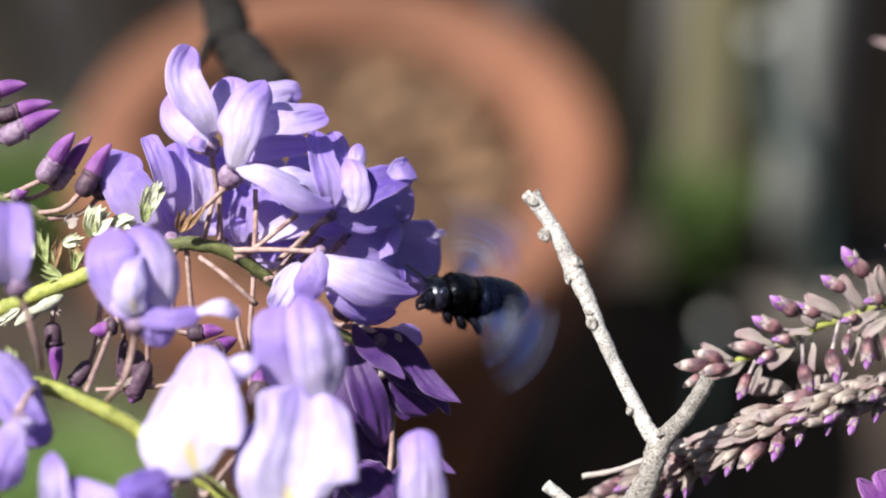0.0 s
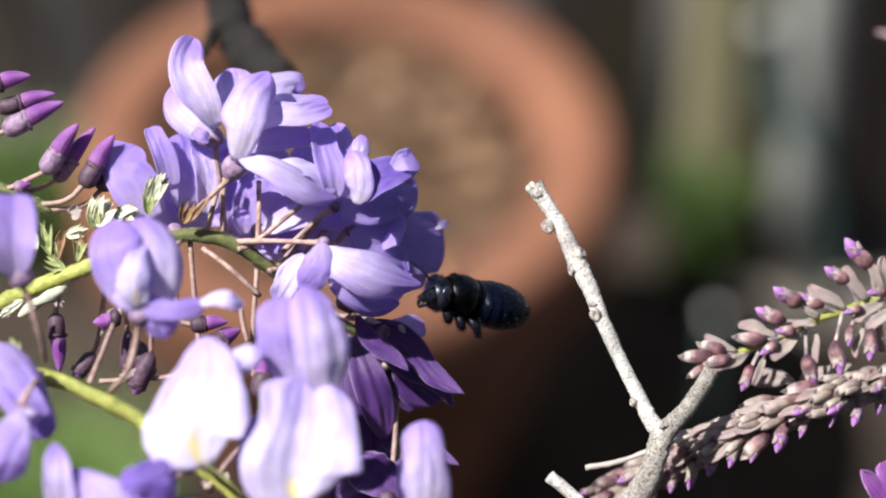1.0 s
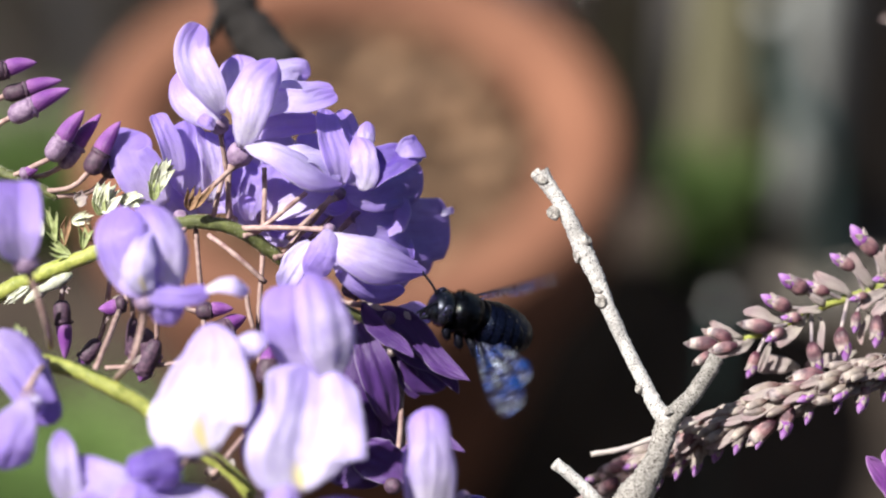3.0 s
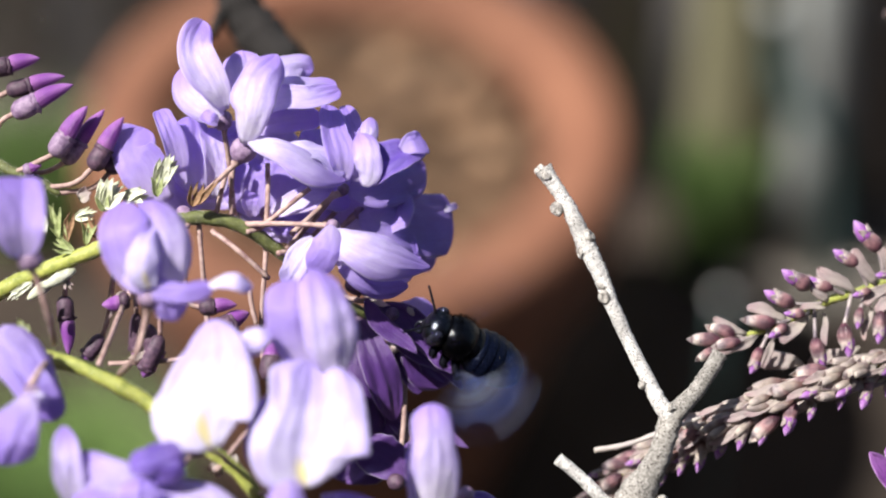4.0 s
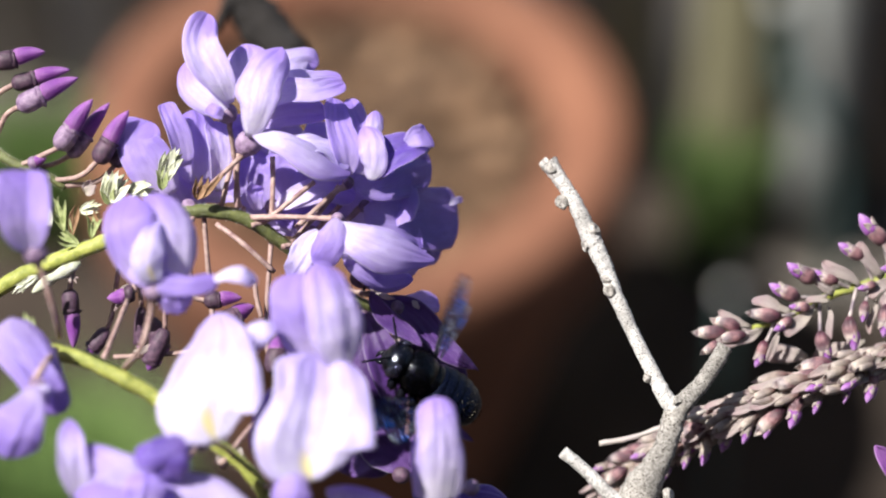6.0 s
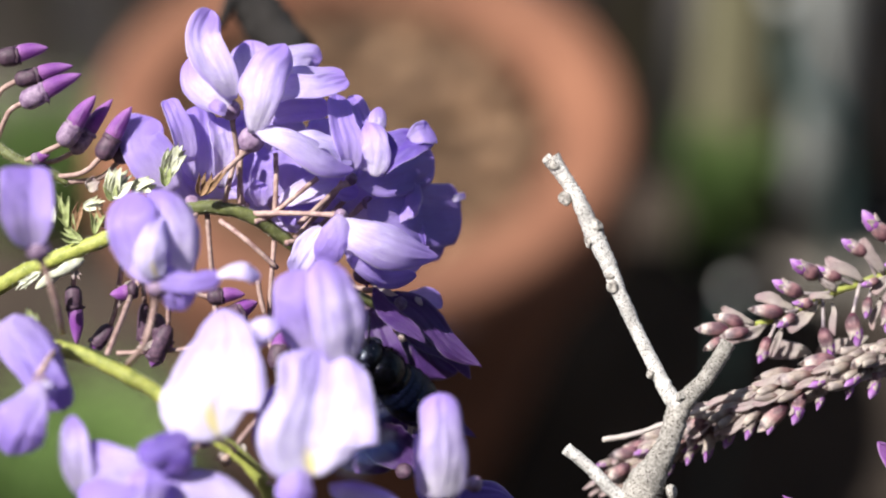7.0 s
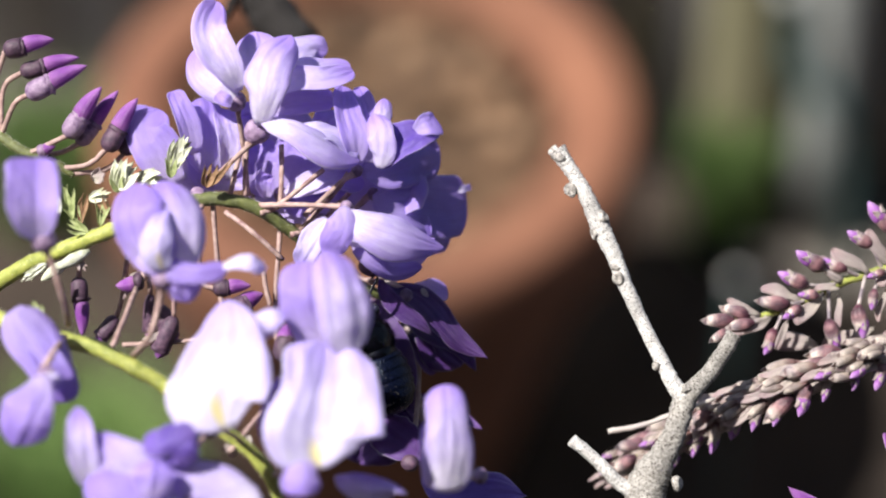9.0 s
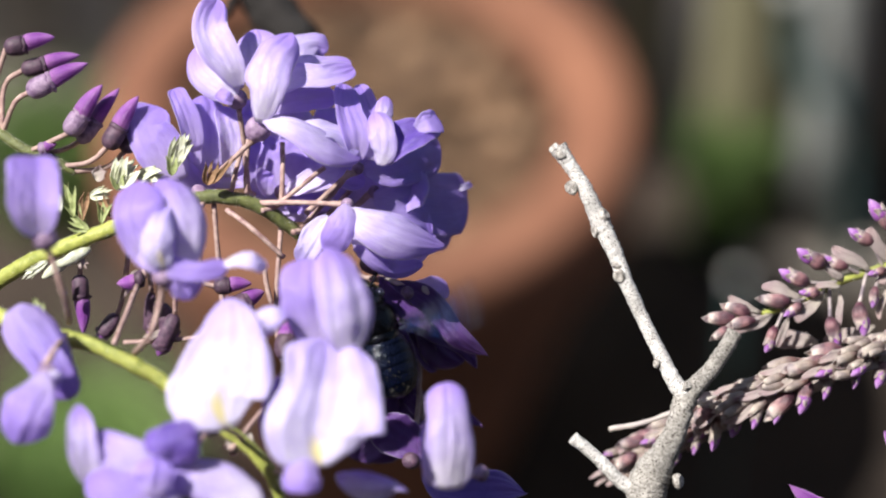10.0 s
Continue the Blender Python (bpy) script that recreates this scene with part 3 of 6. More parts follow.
def glide(values, t):
    """Catmull-Rom through the values, t from 0 to their last index."""
    n = len(values) - 1
    k = min(int(t), n - 1)
    f = t - k
    b, c = values[k], values[k + 1]
    a = values[k - 1] if k else 2 * b - c
    d = values[k + 2] if k + 2 <= n else 2 * c - b
    return 0.5 * (2 * b + (c - a) * f + (2 * a - 5 * b + 4 * c - d) * f * f + (3 * b - a - 3 * c + d) * f ** 3)


def blade(owner, name, spine, left, right, mat, face=(0, 0, 1), cup=0.0, fold=0.0, curl=0.2, wave=0.11, flute=0.62, tip=0.78, blunt=0.95, thick=0.2, rows=30, cols=24):
    """A petal grown along a curved midrib. spine, left and right half widths in the spray's millimetres; face: the way its inner side looks;
    cup: lift of the margins; fold: slope of a crease along the midrib; tip: where its end begins to round; blunt: how broad it ends."""
    pts = [Vector(p) for p in spine]
    n = len(pts) - 1
    left, right = [(*half[:-1], max(half[-1], half[-2] * blunt)) for half in (left, right)]
    seed = pts[0].x * 0.37 + pts[-1].y * 0.21
    rnd = random.Random(round(seed * 1000))
    folds = [(rnd.uniform(-0.7, 0.7), rnd.choice((-1, 1)) * rnd.uniform(0.05, 0.14), rnd.uniform(0.12, 0.24)) for _ in range(3)]
    folds += [(rnd.uniform(-0.85, 0.85), rnd.choice((-1, 1)) * rnd.uniform(0.015, 0.04), rnd.uniform(0.05, 0.09)) for _ in range(4)]
    curl *= rnd.uniform(0.3, 1.6)
    twist = rnd.uniform(-0.15, 0.15)
    nrm0 = Vector(face)
    bm = bmesh.new()
    uvl = bm.loops.layers.uv.new("UVMap")
    grids, coords = [], {}
    for layer in (0, 1):
        grid = []
        for i in range(rows + 1):
            s = 1 - (1 - i / rows) ** 1.6
            c = glide(pts, s * n)
            tan = (glide(pts, min(s + 0.02, 1) * n) - glide(pts, max(s - 0.02, 0) * n)).normalized()
            nrm = (nrm0 - tan * nrm0.dot(tan)).normalized()
            across = tan.cross(nrm)
            close = math.sqrt(max(0.0, 1 - max(0.0, (s - tip) / (1 - tip)) ** 2.4)) * min(1.0, 0.55 + s * 5)
            l, r = max(0.1, glide(left, s * n)) * close + 0.05, max(0.1, glide(right, s * n)) * close + 0.05
            mean = (l + r) / 2
            row = []
            for j in range(cols + 1):
                q = 2 * j / cols - 1
                e = (r if q > 0 else l) * (1 + 0.05 * noise.noise(Vector((s * 4 + seed * 2, 4.0 * (q > 0), seed))) + 0.03 * noise.noise(Vector((s * 12 + seed * 5, 7.0 * (q > 0), seed))))
                y = e * q * (1 - 0.12 * abs(cup) * q * q)
                w = mean * (cup * q * q + fold * abs(q) - curl * abs(q) ** 5 * s + twist * q * (s - 0.3))
                for at, amp, wide in folds:
                    w += amp * mean * math.exp(-((q - at - 0.25 * (s - 0.5)) / wide) ** 2) * min(1, 2.2 * s) * flute
                w += wave * 2 * mean * (abs(q) ** 2 * 0.7 + 0.25) * noise.noise(Vector((s * 2.8 + seed, q * 1.4, seed)))
                w += wave * 0.5 * mean * abs(q) ** 4 * math.sin(s * 13 + seed * 3 + q * 2)
                w += wave * 0.5 * mean * noise.noise(Vector((s * 6 + seed, q * 3 - seed, 3.1)))
                w += 0.03 * mean * noise.noise(Vector((s * 16 + seed, q * 5, seed * 2))) * abs(q)
                w += 0.008 * mean * math.sin(q * 17 + 3 * noise.noise(Vector((s * 3, q * 2, seed)))) * min(1, s * 2)
                dip = mean * s ** 6 * (0.16 * noise.noise(Vector((q * 2.6, seed * 3, 1.7))) - 0.10 * (1 - abs(q)) ** 3)
                v = bm.verts.new(S(c + tan * dip + across * y + nrm * (w - layer * thick)))
                coords[v] = (j / cols, s)
                row.append(v)
            grid.append(row)
        grids.append(grid)
    faces = []
    for layer, grid in enumerate(grids):
        for i in range(rows):
            for j in range(cols):
                loop = (grid[i][j], grid[i][j + 1], grid[i + 1][j + 1], grid[i + 1][j])
                faces.append(bm.faces.new(loop[::-1] if layer == 0 else loop))
    top, low = grids
    border = [(0, j) for j in range(cols)] + [(i, cols) for i in range(rows)] + [(rows, j) for j in range(cols, 0, -1)] + [(i, 0) for i in range(rows, 0, -1)]
    for (i, j), (k, m) in zip(border, border[1:] + border[:1]):
        faces.append(bm.faces.new((top[i][j], top[k][m], low[k][m], low[i][j])))
    for f in faces:
        for lp in f.loops:
            lp[uvl].uv = coords[lp.vert]
    bmesh.ops.recalc_face_normals(bm, faces=bm.faces)
    return part(name, bm, mat, owner)


def bud(cluster, base, tip, width, share=0.38, skin=None, flesh=None, stalk=None):
    """A closed flower: calyx below, folded violet petals above."""
    b, t = Vector(base), Vector(tip)
    ax = t - b
    cut = b + ax * share
    r = width / 2
    calyx = part("bud", lathe(S(b), S(cut), [(s, q * r / 1000) for s, q in ((0, 0.25), (0.07, 0.6), (0.25, 0.92), (0.55, 1.0), (0.85, 0.98), (0.97, 0.9), (1.0, 0.7))], 12, 1.0, 0.15), skin or DARK_CALYX, cluster)
    bend = b + ax * (share * 0.7)
    part("calyx_rim", lathe(S(b + ax * share * 0.9), S(b + ax * (share + 0.05)), [(0, r * 0.82 / 1000), (0.4, r * 0.93 / 1000), (0.9, r * 0.88 / 1000), (1.0, r * 0.78 / 1000)], 14, 1.0, 0.5), skin or DARK_CALYX, calyx)
    part("folded_petal", fold_bud(bend, t, r * 0.88), flesh or BUD, calyx)
    if stalk:
        part("pedicel", tube([S(b + ax * 0.03)] + [S(p) for p in stalk], 0.0006, 7, 5, 0.25), PEDICEL, calyx)
    return calyx


def fold_bud(b, t, r):
    """The folded petals: a pointed pod with a raised seam."""
    bm = bmesh.new()
    uvl = bm.loops.layers.uv.new("UVMap")
    ax = t - b
    ln = ax.length
    ax.normalize()
    side = Vector((0, 0, 1)).cross(ax).normalized()
    up = ax.cross(side)
    rows, sides = 12, 16
    grid, co = [], {}
    for i in range(rows + 1):
        s = i / rows
        w = max(0.03, (0.35 + 0.65 * min(1, s * 4)) * (1 - s ** 2.6) ** 0.8)
        ring = []
        for j in range(sides):
            a = 2 * math.pi * j / sides
            seam = 1 + 0.22 * math.exp(-((a - math.pi / 2) / 0.35) ** 2)
            p = b + ax * ln * s + side * (math.cos(a) * r * w) + up * (math.sin(a) * r * w * 0.8 * seam) + side * (0.18 * r * math.sin(s * 3))
            v = bm.verts.new(S(p))
            co[v] = (abs(j / sides * 2 - 1), s)
            ring.append(v)
        grid.append(ring)
    for a, c in zip(grid, grid[1:]):
        for j in range(sides):
            f = bm.faces.new((a[j], a[(j + 1) % sides], c[(j + 1) % sides], c[j]))
            for lp in f.loops:
                lp[uvl].uv = co[lp.vert]
    bm.faces.new(grid[0][::-1])
    bm.faces.new(grid[-1])
    return bm


def stem(cluster, pts, radii, mat):
    """A stem with a down of short pale hairs."""
    line = spline(pts, 30)
    rnd = random.Random(round(pts[0][1] * 10))
    bm = bmesh.new()
    for i in range(1, len(line) - 1):
        t = (line[i + 1] - line[i - 1]).normalized()
        k = min(int(i / 30), len(radii) - 2)
        r0 = radii[k] + (radii[k + 1] - radii[k]) * (i / 30 - k)
        side = t.orthogonal().normalized()
        up = t.cross(side)
        for n in range(5):
            a = rnd.uniform(0, 6.28)
            d = side * math.cos(a) + up * math.sin(a)
            p = line[i] + d * r0 * 0.98 + t * rnd.uniform(-0.3, 0.3)
            tip = p + (d + t * rnd.uniform(-0.6, 0.6)) * rnd.uniform(0.25, 0.7)
            w = t * 0.035
            u = d.cross(t) * 0.035
            ring = [bm.verts.new(S(p + w)), bm.verts.new(S(p - w * 0.5 + u)), bm.verts.new(S(p - w * 0.5 - u))]
            top = bm.verts.new(S(tip))
            for q in range(3):
                bm.faces.new((ring[q], ring[(q + 1) % 3], top))
    down = part("down", bm, YOUNG, cluster)
    down["kind"] = "stuff"
    return part("stem", tube([S(p) for p in pts], [r / 1000 for r in radii], 12, 7, 0.22), mat, cluster)


# the cane on which the racemes grow, beside and below them
cane("wisteria_cane", "rough grey wisteria cane that carries the racemes", [
    ("cane", drop_line((-121.0, -20.2, -10)), [0.006, 0.005, 0.0036]),
    ("shoot", mm((-120.7, -25.2, -10), (-121.0, -20.2, -10), (-121.9, -5.0, -14), (-123.3, 31.0, -20)), [0.0036, 0.0036, 0.0034, 0.003]),
])
right_cane = cane("wisteria_cane", "rough grey wisteria cane that carries the budding racemes", [
    ("cane", drop_line((118.1, -36.4, -30)), [0.006, 0.005, 0.0036]),
    ("shoot", mm((118.1, -41.6, -30), (118.1, -36.4, -30), (116.8, -5.1, -30), (118.4, 18.4, -32)), [0.0036, 0.0036, 0.0034, 0.003]),
])

part("dry_leaf", sheet((120.8, 46.7, -90), (111.4, 54.0, -120), 5.5, face=(-0.2, 0.4, 1), bend=0.5, cup=0.4, shape="leaf"), BRACT, right_cane)
part("petiole", tube(mm((118.2, 15.8, -32), (120.6, 35.5, -62), (120.8, 46.7, -90)), 0.0006, 7, 6), PEDICEL, right_cane)

# --- raceme in full flower ---
A = raceme((-121.0, -24.0, -10), "arching wisteria raceme in full lilac bloom on an olive-green stem")
stem(A, ((-121.0, -24.0, -10), (-109.2, -19.6, -8), (-98.6, -13.7, -4), (-88.0, -9.2, 0), (-79.0, -5.9, 2), (-68.6, -1.8, 0), (-60.7, 0.9, -2)), (2.0, 1.9, 1.8, 1.75, 1.7, 1.6, 1.5), GREEN_STEM)
stem(A, ((-61.2, 0.9, -2), (-54.4, 1.1, -2), (-47.6, -0.6, -3), (-42.7, -3.7, -5), (-37.2, -8.1, -8), (-28.5, -15.8, -12), (-17.1, -22.9, -16), (-10.8, -33.2, -18)), (1.5, 1.55, 1.55, 1.5, 1.4, 1.2, 1.0, 0.7), OLIVE_STEM)

# upper pair
f = flower(A, (-46.7, 15.8, 4), 3.3, ((-49, 12.3, 5), (-52.9, 8.8, 3), (-57.7, 4.9, -2)), aim=(0.1, 0.7, 0.6))
blade(f, "wing_petal", ((-46.2, 17.2, 8), (-45.2, 23.2, 12), (-44.7, 28.1, 12), (-42.7, 33.2, 9), (-39.1, 37.2, 3)), (1.8, 3.6, 4.9, 4.3, 1.9), (2.3, 4.6, 5.9, 5.4, 2.4), PALE, cup=-0.29, face=(-0.15, 0.1, 1), flute=0.5)
blade(f, "wing_petal", ((-45, 18.4, 8), (-38.1, 16.4, 11), (-30.8, 12.5, 9), (-24.1, 9.6, 3)), (1.2, 2.7, 4.2, 1.6), (1.9, 3.4, 4.6, 1.9), PALE, cup=-0.23, face=(0.1, 0.55, 0.8), flute=0.4, tip=0.85, blunt=0.4)
blade(f, "wing_petal", ((-42.1, 15.7, 6), (-34.7, 15.7, 7), (-29.2, 14.8, 5), (-24.6, 10.6, 3)), (1.1, 3.0, 2.7, 0.5), (1.1, 1.9, 2.2, 0.5), SNOW, cup=0.2, face=(0.1, 0.7, 0.7))
blade(f, "wing_petal", ((-44.2, 24.8, 2), (-37.8, 26.9, 5), (-31.6, 27.7, 5), (-25.7, 29.6, 0)), (2.5, 3.8, 2.7, 1.4), (2.5, 3.0, 3.3, 1.9), PALE, cup=0.26, face=(0.05, 0.5, 0.85))
blade(f, "banner_petal", ((-43.9, 26.2, -3), (-38.2, 29.9, -1), (-32.6, 30.2, -3), (-26.5, 31.1, -6)), (2.8, 3.0, 2.5, 1.4), (2.8, 3.6, 2.8, 1.7), PALE, cup=0.23, face=(0, 0.6, 0.8))
blade(f, "banner_petal", ((-43.8, 27.6, -5), (-39, 33.2, -5), (-34.8, 35.3, -8), (-31.7, 34.3, -10)), (2.8, 4.4, 3.3, 1.4), (2.8, 4.2, 3.6, 1.7), PALE, cup=-0.23, face=(0.1, 0.3, 1))
blade(f, "banner_petal", ((-44.6, 26.9, -4), (-47.6, 32.9, -5), (-48, 38.6, -8)), (2.1, 4.2, 3.0), (2.5, 4.7, 4.7), PALE, cup=-0.2, face=(-0.1, 0.2, 1))
blade(f, "keel_petal", ((-45, 20.5, 0), (-37.6, 22.2, -1), (-29.5, 23.2, -3)), (1.7, 3.6, 2.2), (1.7, 2.5, 1.9), LILAC, cup=0.2, face=(0, 0.4, 1))
f = flower(A, (-51.5, 22.6, 0), 2.6, ((-51, 19.6, 0), (-50, 11.2, -3), (-49.3, 1.8, -4)), aim=(-0.2, 0.7, 0.6))
blade(f, "wing_petal", ((-50.6, 24.7, 5), (-52.6, 29.5, 8), (-55.6, 34.7, 8), (-57.3, 39.6, 5), (-55.7, 44.8, 1)), (1.2, 3.5, 4.9, 3.7, 1.2), (1.6, 3.5, 4.2, 4.1, 1.6), PALE, cup=0.33, face=(0.15, 0.0, 1), flute=0.4)
blade(f, "wing_petal", ((-51.1, 22.9, 2), (-55.4, 25.4, 3), (-59.7, 29.2, 1), (-60.8, 34.3, -2)), (1.4, 3.3, 3.6, 1.6), (1.6, 4.1, 4.7, 2.7), PALE, cup=-0.2, face=(-0.3, 0.2, 1))
blade(f, "keel_petal", ((-52.2, 22, 4), (-53.6, 22.8, 5), (-55.7, 24, 4)), (0.8, 1.6, 1.2), (0.8, 1.6, 1.2), LILAC, cup=0.45, face=(0, 0.3, 1))

# left, behind
f = flower(A, (-60.3, 2.1, -3), 2, ((-59.2, 0.1, -2), (-59.5, -0.8, -1)), aim=(0, 0, 1))
blade(f, "banner_petal", ((-64.2, 4.9, -5), (-68.8, 11.8, -3), (-71.7, 16.8, -4), (-69.1, 21.1, -6)), (3.0, 5.8, 5.2, 2.5), (3.0, 5.5, 5.0, 2.8), LILAC, cup=0.23, face=(-0.3, 0.2, 1))
blade(f, "wing_petal", ((-60.9, 11.2, -3), (-62.3, 17.4, -1), (-64.4, 22.2, -1), (-66, 25, -3)), (1.9, 2.8, 2.1, 1.1), (1.9, 3.0, 2.5, 1.4), LILAC, cup=0.33, face=(0.35, 0.2, 1))
blade(f, "banner_petal", ((-58.1, 6.8, -7), (-58.6, 13.7, -5), (-59.3, 19.4, -6), (-59.8, 23.9, -9)), (3.3, 5.0, 5.0, 3.0), (3.3, 5.0, 5.0, 3.3), LILAC, cup=-0.2, face=(0.1, 0.1, 1))
blade(f, "wing_petal", ((-53.5, 5.5, -5), (-53, 12.4, -3), (-53.7, 17.5, -3), (-55.1, 21.3, -5)), (1.9, 3.0, 3.0, 1.7), (1.9, 3.3, 3.3, 1.7), PALE, cup=0.26, face=(0.4, 0.2, 1))

# middle, behind the stalks
f = flower(A, (-41.9, 2.1, -6), 1.9, ((-42.8, -0.8, -4), (-46.4, -2, -2)), aim=(0, 0, 1))
blade(f, "banner_petal", ((-43, 2.2, -8), (-46.7, 7.5, -7), (-48.7, 11.3, -8), (-49.5, 15.1, -10)), (2.8, 5.6, 5.8, 3.3), (2.8, 5.8, 6.1, 3.6), LILAC, cup=0.2, face=(0, 0.3, 1))
blade(f, "banner_petal", ((-41.7, 1.4, -8), (-39.1, 8.1, -7), (-36.7, 12.5, -8), (-35.6, 16.1, -11)), (2.8, 6.1, 6.4, 3.6), (2.8, 6.4, 6.4, 3.6), LILAC, cup=0.2, face=(0.1, 0.5, 1))
blade(f, "wing_petal", ((-40.9, 2.1, -4), (-35.2, 4.9, -3), (-29.5, 6.4, -4), (-23.3, 4.7, -6)), (1.4, 2.8, 3.0, 1.4), (1.4, 3.6, 4.1, 1.7), PALE, cup=0.2, face=(0, 0.6, 1))
blade(f, "keel_petal", ((-45, 1.4, -4), (-45.6, 4.9, -2), (-45, 6.8, -3)), (1.1, 1.9, 1.1), (1.1, 1.9, 1.1), LILAC, cup=0.52)
blade(f, "banner_petal", ((-34.2, 4.9, -9), (-31.6, 11.3, -8), (-29.1, 17, -9), (-28, 20.8, -12)), (2.8, 6.1, 6.4, 4.2), (2.8, 6.1, 6.1, 4.2), LILAC, cup=0.13, face=(0.1, 0.3, 1))
blade(f, "banner_petal", ((-26.6, -3.9, -9), (-31.7, -0.1, -9), (-36.8, 1.8, -10), (-42, 3.1, -12)), (2.2, 4.7, 5.0, 4.2), (2.2, 4.7, 5.0, 4.2), LILAC, cup=0.13, face=(0, 0.4, 1))
blade(f, "banner_petal", ((-49.4, 7.5, -9), (-50.9, 12.5, -9), (-52, 17, -10), (-52.6, 20.9, -12)), (2.2, 4.7, 5.0, 4.2), (2.2, 5.0, 5.3, 4.2), PALE, cup=0.13, face=(0, 0.3, 1))

# right shoulder; its deep blue-lilac banners hold painted shade
f = flower(A, (-24.8, 7.4, -1), 1.6, ((-27.4, 5.5, 2), (-31.3, 2.1, 0), (-36.4, -2.6, -2)), aim=(0.5, 0.6, 0.4))
blade(f, "wing_petal", ((-24.7, 8.9, 2), (-25.6, 15, 4), (-27.4, 20.4, 2), (-28.2, 26.3, -4)), (1.4, 3.0, 2.7, 1.1), (1.9, 3.8, 3.6, 1.6), LILAC, cup=0.33, face=(0.35, 0.2, 1))
blade(f, "wing_petal", ((-22, 9.2, 1), (-21.2, 15.5, 1), (-22.8, 21.2, -3), (-25, 26.2, -8)), (1.6, 2.7, 2.2, 1.1), (1.9, 3.0, 2.5, 1.1), LILAC, cup=0.26, face=(0.2, 0.2, 1))
blade(f, "wing_petal", ((-19.8, 7.9, 6), (-19.3, 11.2, 8), (-19.8, 15.7, 8), (-21.3, 19.7, 5)), (1.4, 2.7, 3.0, 1.4), (1.6, 3.3, 3.3, 1.9), PALE, cup=-0.29, face=(-0.2, 0.2, 1))
blade(f, "keel_petal", ((-19.4, 16.7, 0), (-18.7, 19.6, 1), (-18.6, 23.4, -1)), (1.1, 2.1, 1.2), (1.1, 1.9, 1.2), PALE, cup=-0.33, face=(0.2, 0.2, 1))
blade(f, "keel_petal", ((-19.7, 8.8, 3), (-16.1, 12.9, 5), (-11.8, 15.8, 4), (-6.7, 16.4, 0)), (2.5, 5.7, 3.5, 1.6), (2.5, 4.6, 4.9, 1.9), INDIGO, cup=0.29, face=(-0.1, 0.6, 1), blunt=0.5)
blade(f, "wing_petal", ((-12.2, 15.8, 3), (-10.2, 17.5, 5), (-8.5, 18.5, 4), (-7.5, 19.1, 2)), (0.8, 1.8, 1.9, 1.4), (1.1, 2.7, 4.1, 2.7), LILAC, cup=0.26, face=(0.1, 0.2, 1))
blade(f, "banner_petal", ((-23.8, 7.1, -1), (-17.6, 8, -4), (-12, 10.6, -9), (-6.6, 12.4, -16)), (2.2, 4.7, 6.1, 4.1), (2.2, 5.0, 6.4, 5.5), SHADED_IRIS, cup=0.16, face=(0.7, 0.1, 0.8))
f = flower(A, (-21.5, 2.2, -9), 1.7, ((-25.3, -0.8, -8), (-31.6, -4.6, -8), (-36.7, -8, -9)), aim=(0.8, 0.3, 0.3))
blade(f, "banner_petal", ((-21.4, 0.5, -4), (-13.9, 0.5, -8), (-7.7, 0.5, -14), (-0.5, 0.6, -22)), (2.5, 5.8, 6.4, 4.2), (2.5, 6.1, 8.3, 7.0), SHADED_IRIS, cup=0.13, face=(0.7, 0.1, 0.8), tip=0.86)
blade(f, "banner_petal", ((-20.3, -1.4, -10), (-14, -3.3, -13), (-7.7, -5.3, -18), (-3.9, -6.6, -23)), (2.2, 5.6, 6.2, 3.6), (2.2, 5.3, 5.6, 4.2), SHADED_IRIS, cup=0.13, face=(0.7, 0.1, 0.8))
blade(f, "keel_petal", ((-2.6, 3, -20), (-1, 3.5, -21), (0.5, 4, -23)), (0.7, 0.8, 0.6), (0.7, 0.8, 0.6), PALE, cup=0.2)

# the flower that the bee visits
f = flower(A, (-27, -0.9, 6), 1.9, ((-31, -0.4, 5), (-40, -0.1, 1), (-47.1, -0.4, -3)), aim=(0.7, -0.2, 0.5))
blade(f, "wing_petal", ((-27.4, -1.6, 8), (-22.1, -3.8, 12), (-14.8, -6.3, 11), (-5.5, -9.6, 4)), (1.4, 3.2, 3.8, 1.1), (1.9, 5.1, 6.2, 1.9), PALE, cup=-0.2, face=(0.05, 0.35, 1), tip=0.82, blunt=0.3)
blade(f, "wing_petal", ((-25.2, -10, 9), (-20.4, -13.7, 8), (-16.1, -15.3, 5), (-10.3, -13.9, 0)), (1.4, 2.4, 2.4, 1.4), (1.1, 1.6, 1.9, 1.6), SHADED_IRIS, cup=-0.33, face=(0, -0.2, 1))
blade(f, "wing_petal", ((-26.9, -0.4, 10), (-27.7, -3.8, 13), (-29.5, -7.2, 13), (-31.8, -10.7, 10)), (1.6, 3.5, 4.0, 2.2), (1.3, 3.0, 3.0, 1.3), LILAC, cup=-0.29, face=(0.1, 0.2, 1))
blade(f, "wing_petal", ((-31, -3.2, 6), (-33.9, -6.9, 7), (-36, -10.7, 6), (-37.6, -13.8, 3)), (1.4, 3.0, 2.7, 1.1), (1.4, 2.7, 2.5, 1.1), SNOW, cup=0.2, face=(-0.1, 0.3, 1))

# deep inside the cluster
f = flower(A, (-33.4, -3.7, -8), 1.8, ((-37.1, -6.2, -6), (-39.5, -6.8, -4)))
petal(f, "banner", (-36.0, -3.7, -10), (-43.7, 10.3, -12), 21.2, LILAC, face=(-0.2, 0.3, 1), bend=0.3, cup=0.3)
petal(f, "banner", (-33.5, -2.4, -11), (-28.5, 16.7, -13), 23.8, LILAC, face=(0.2, 0.4, 1), bend=0.3, cup=0.3)
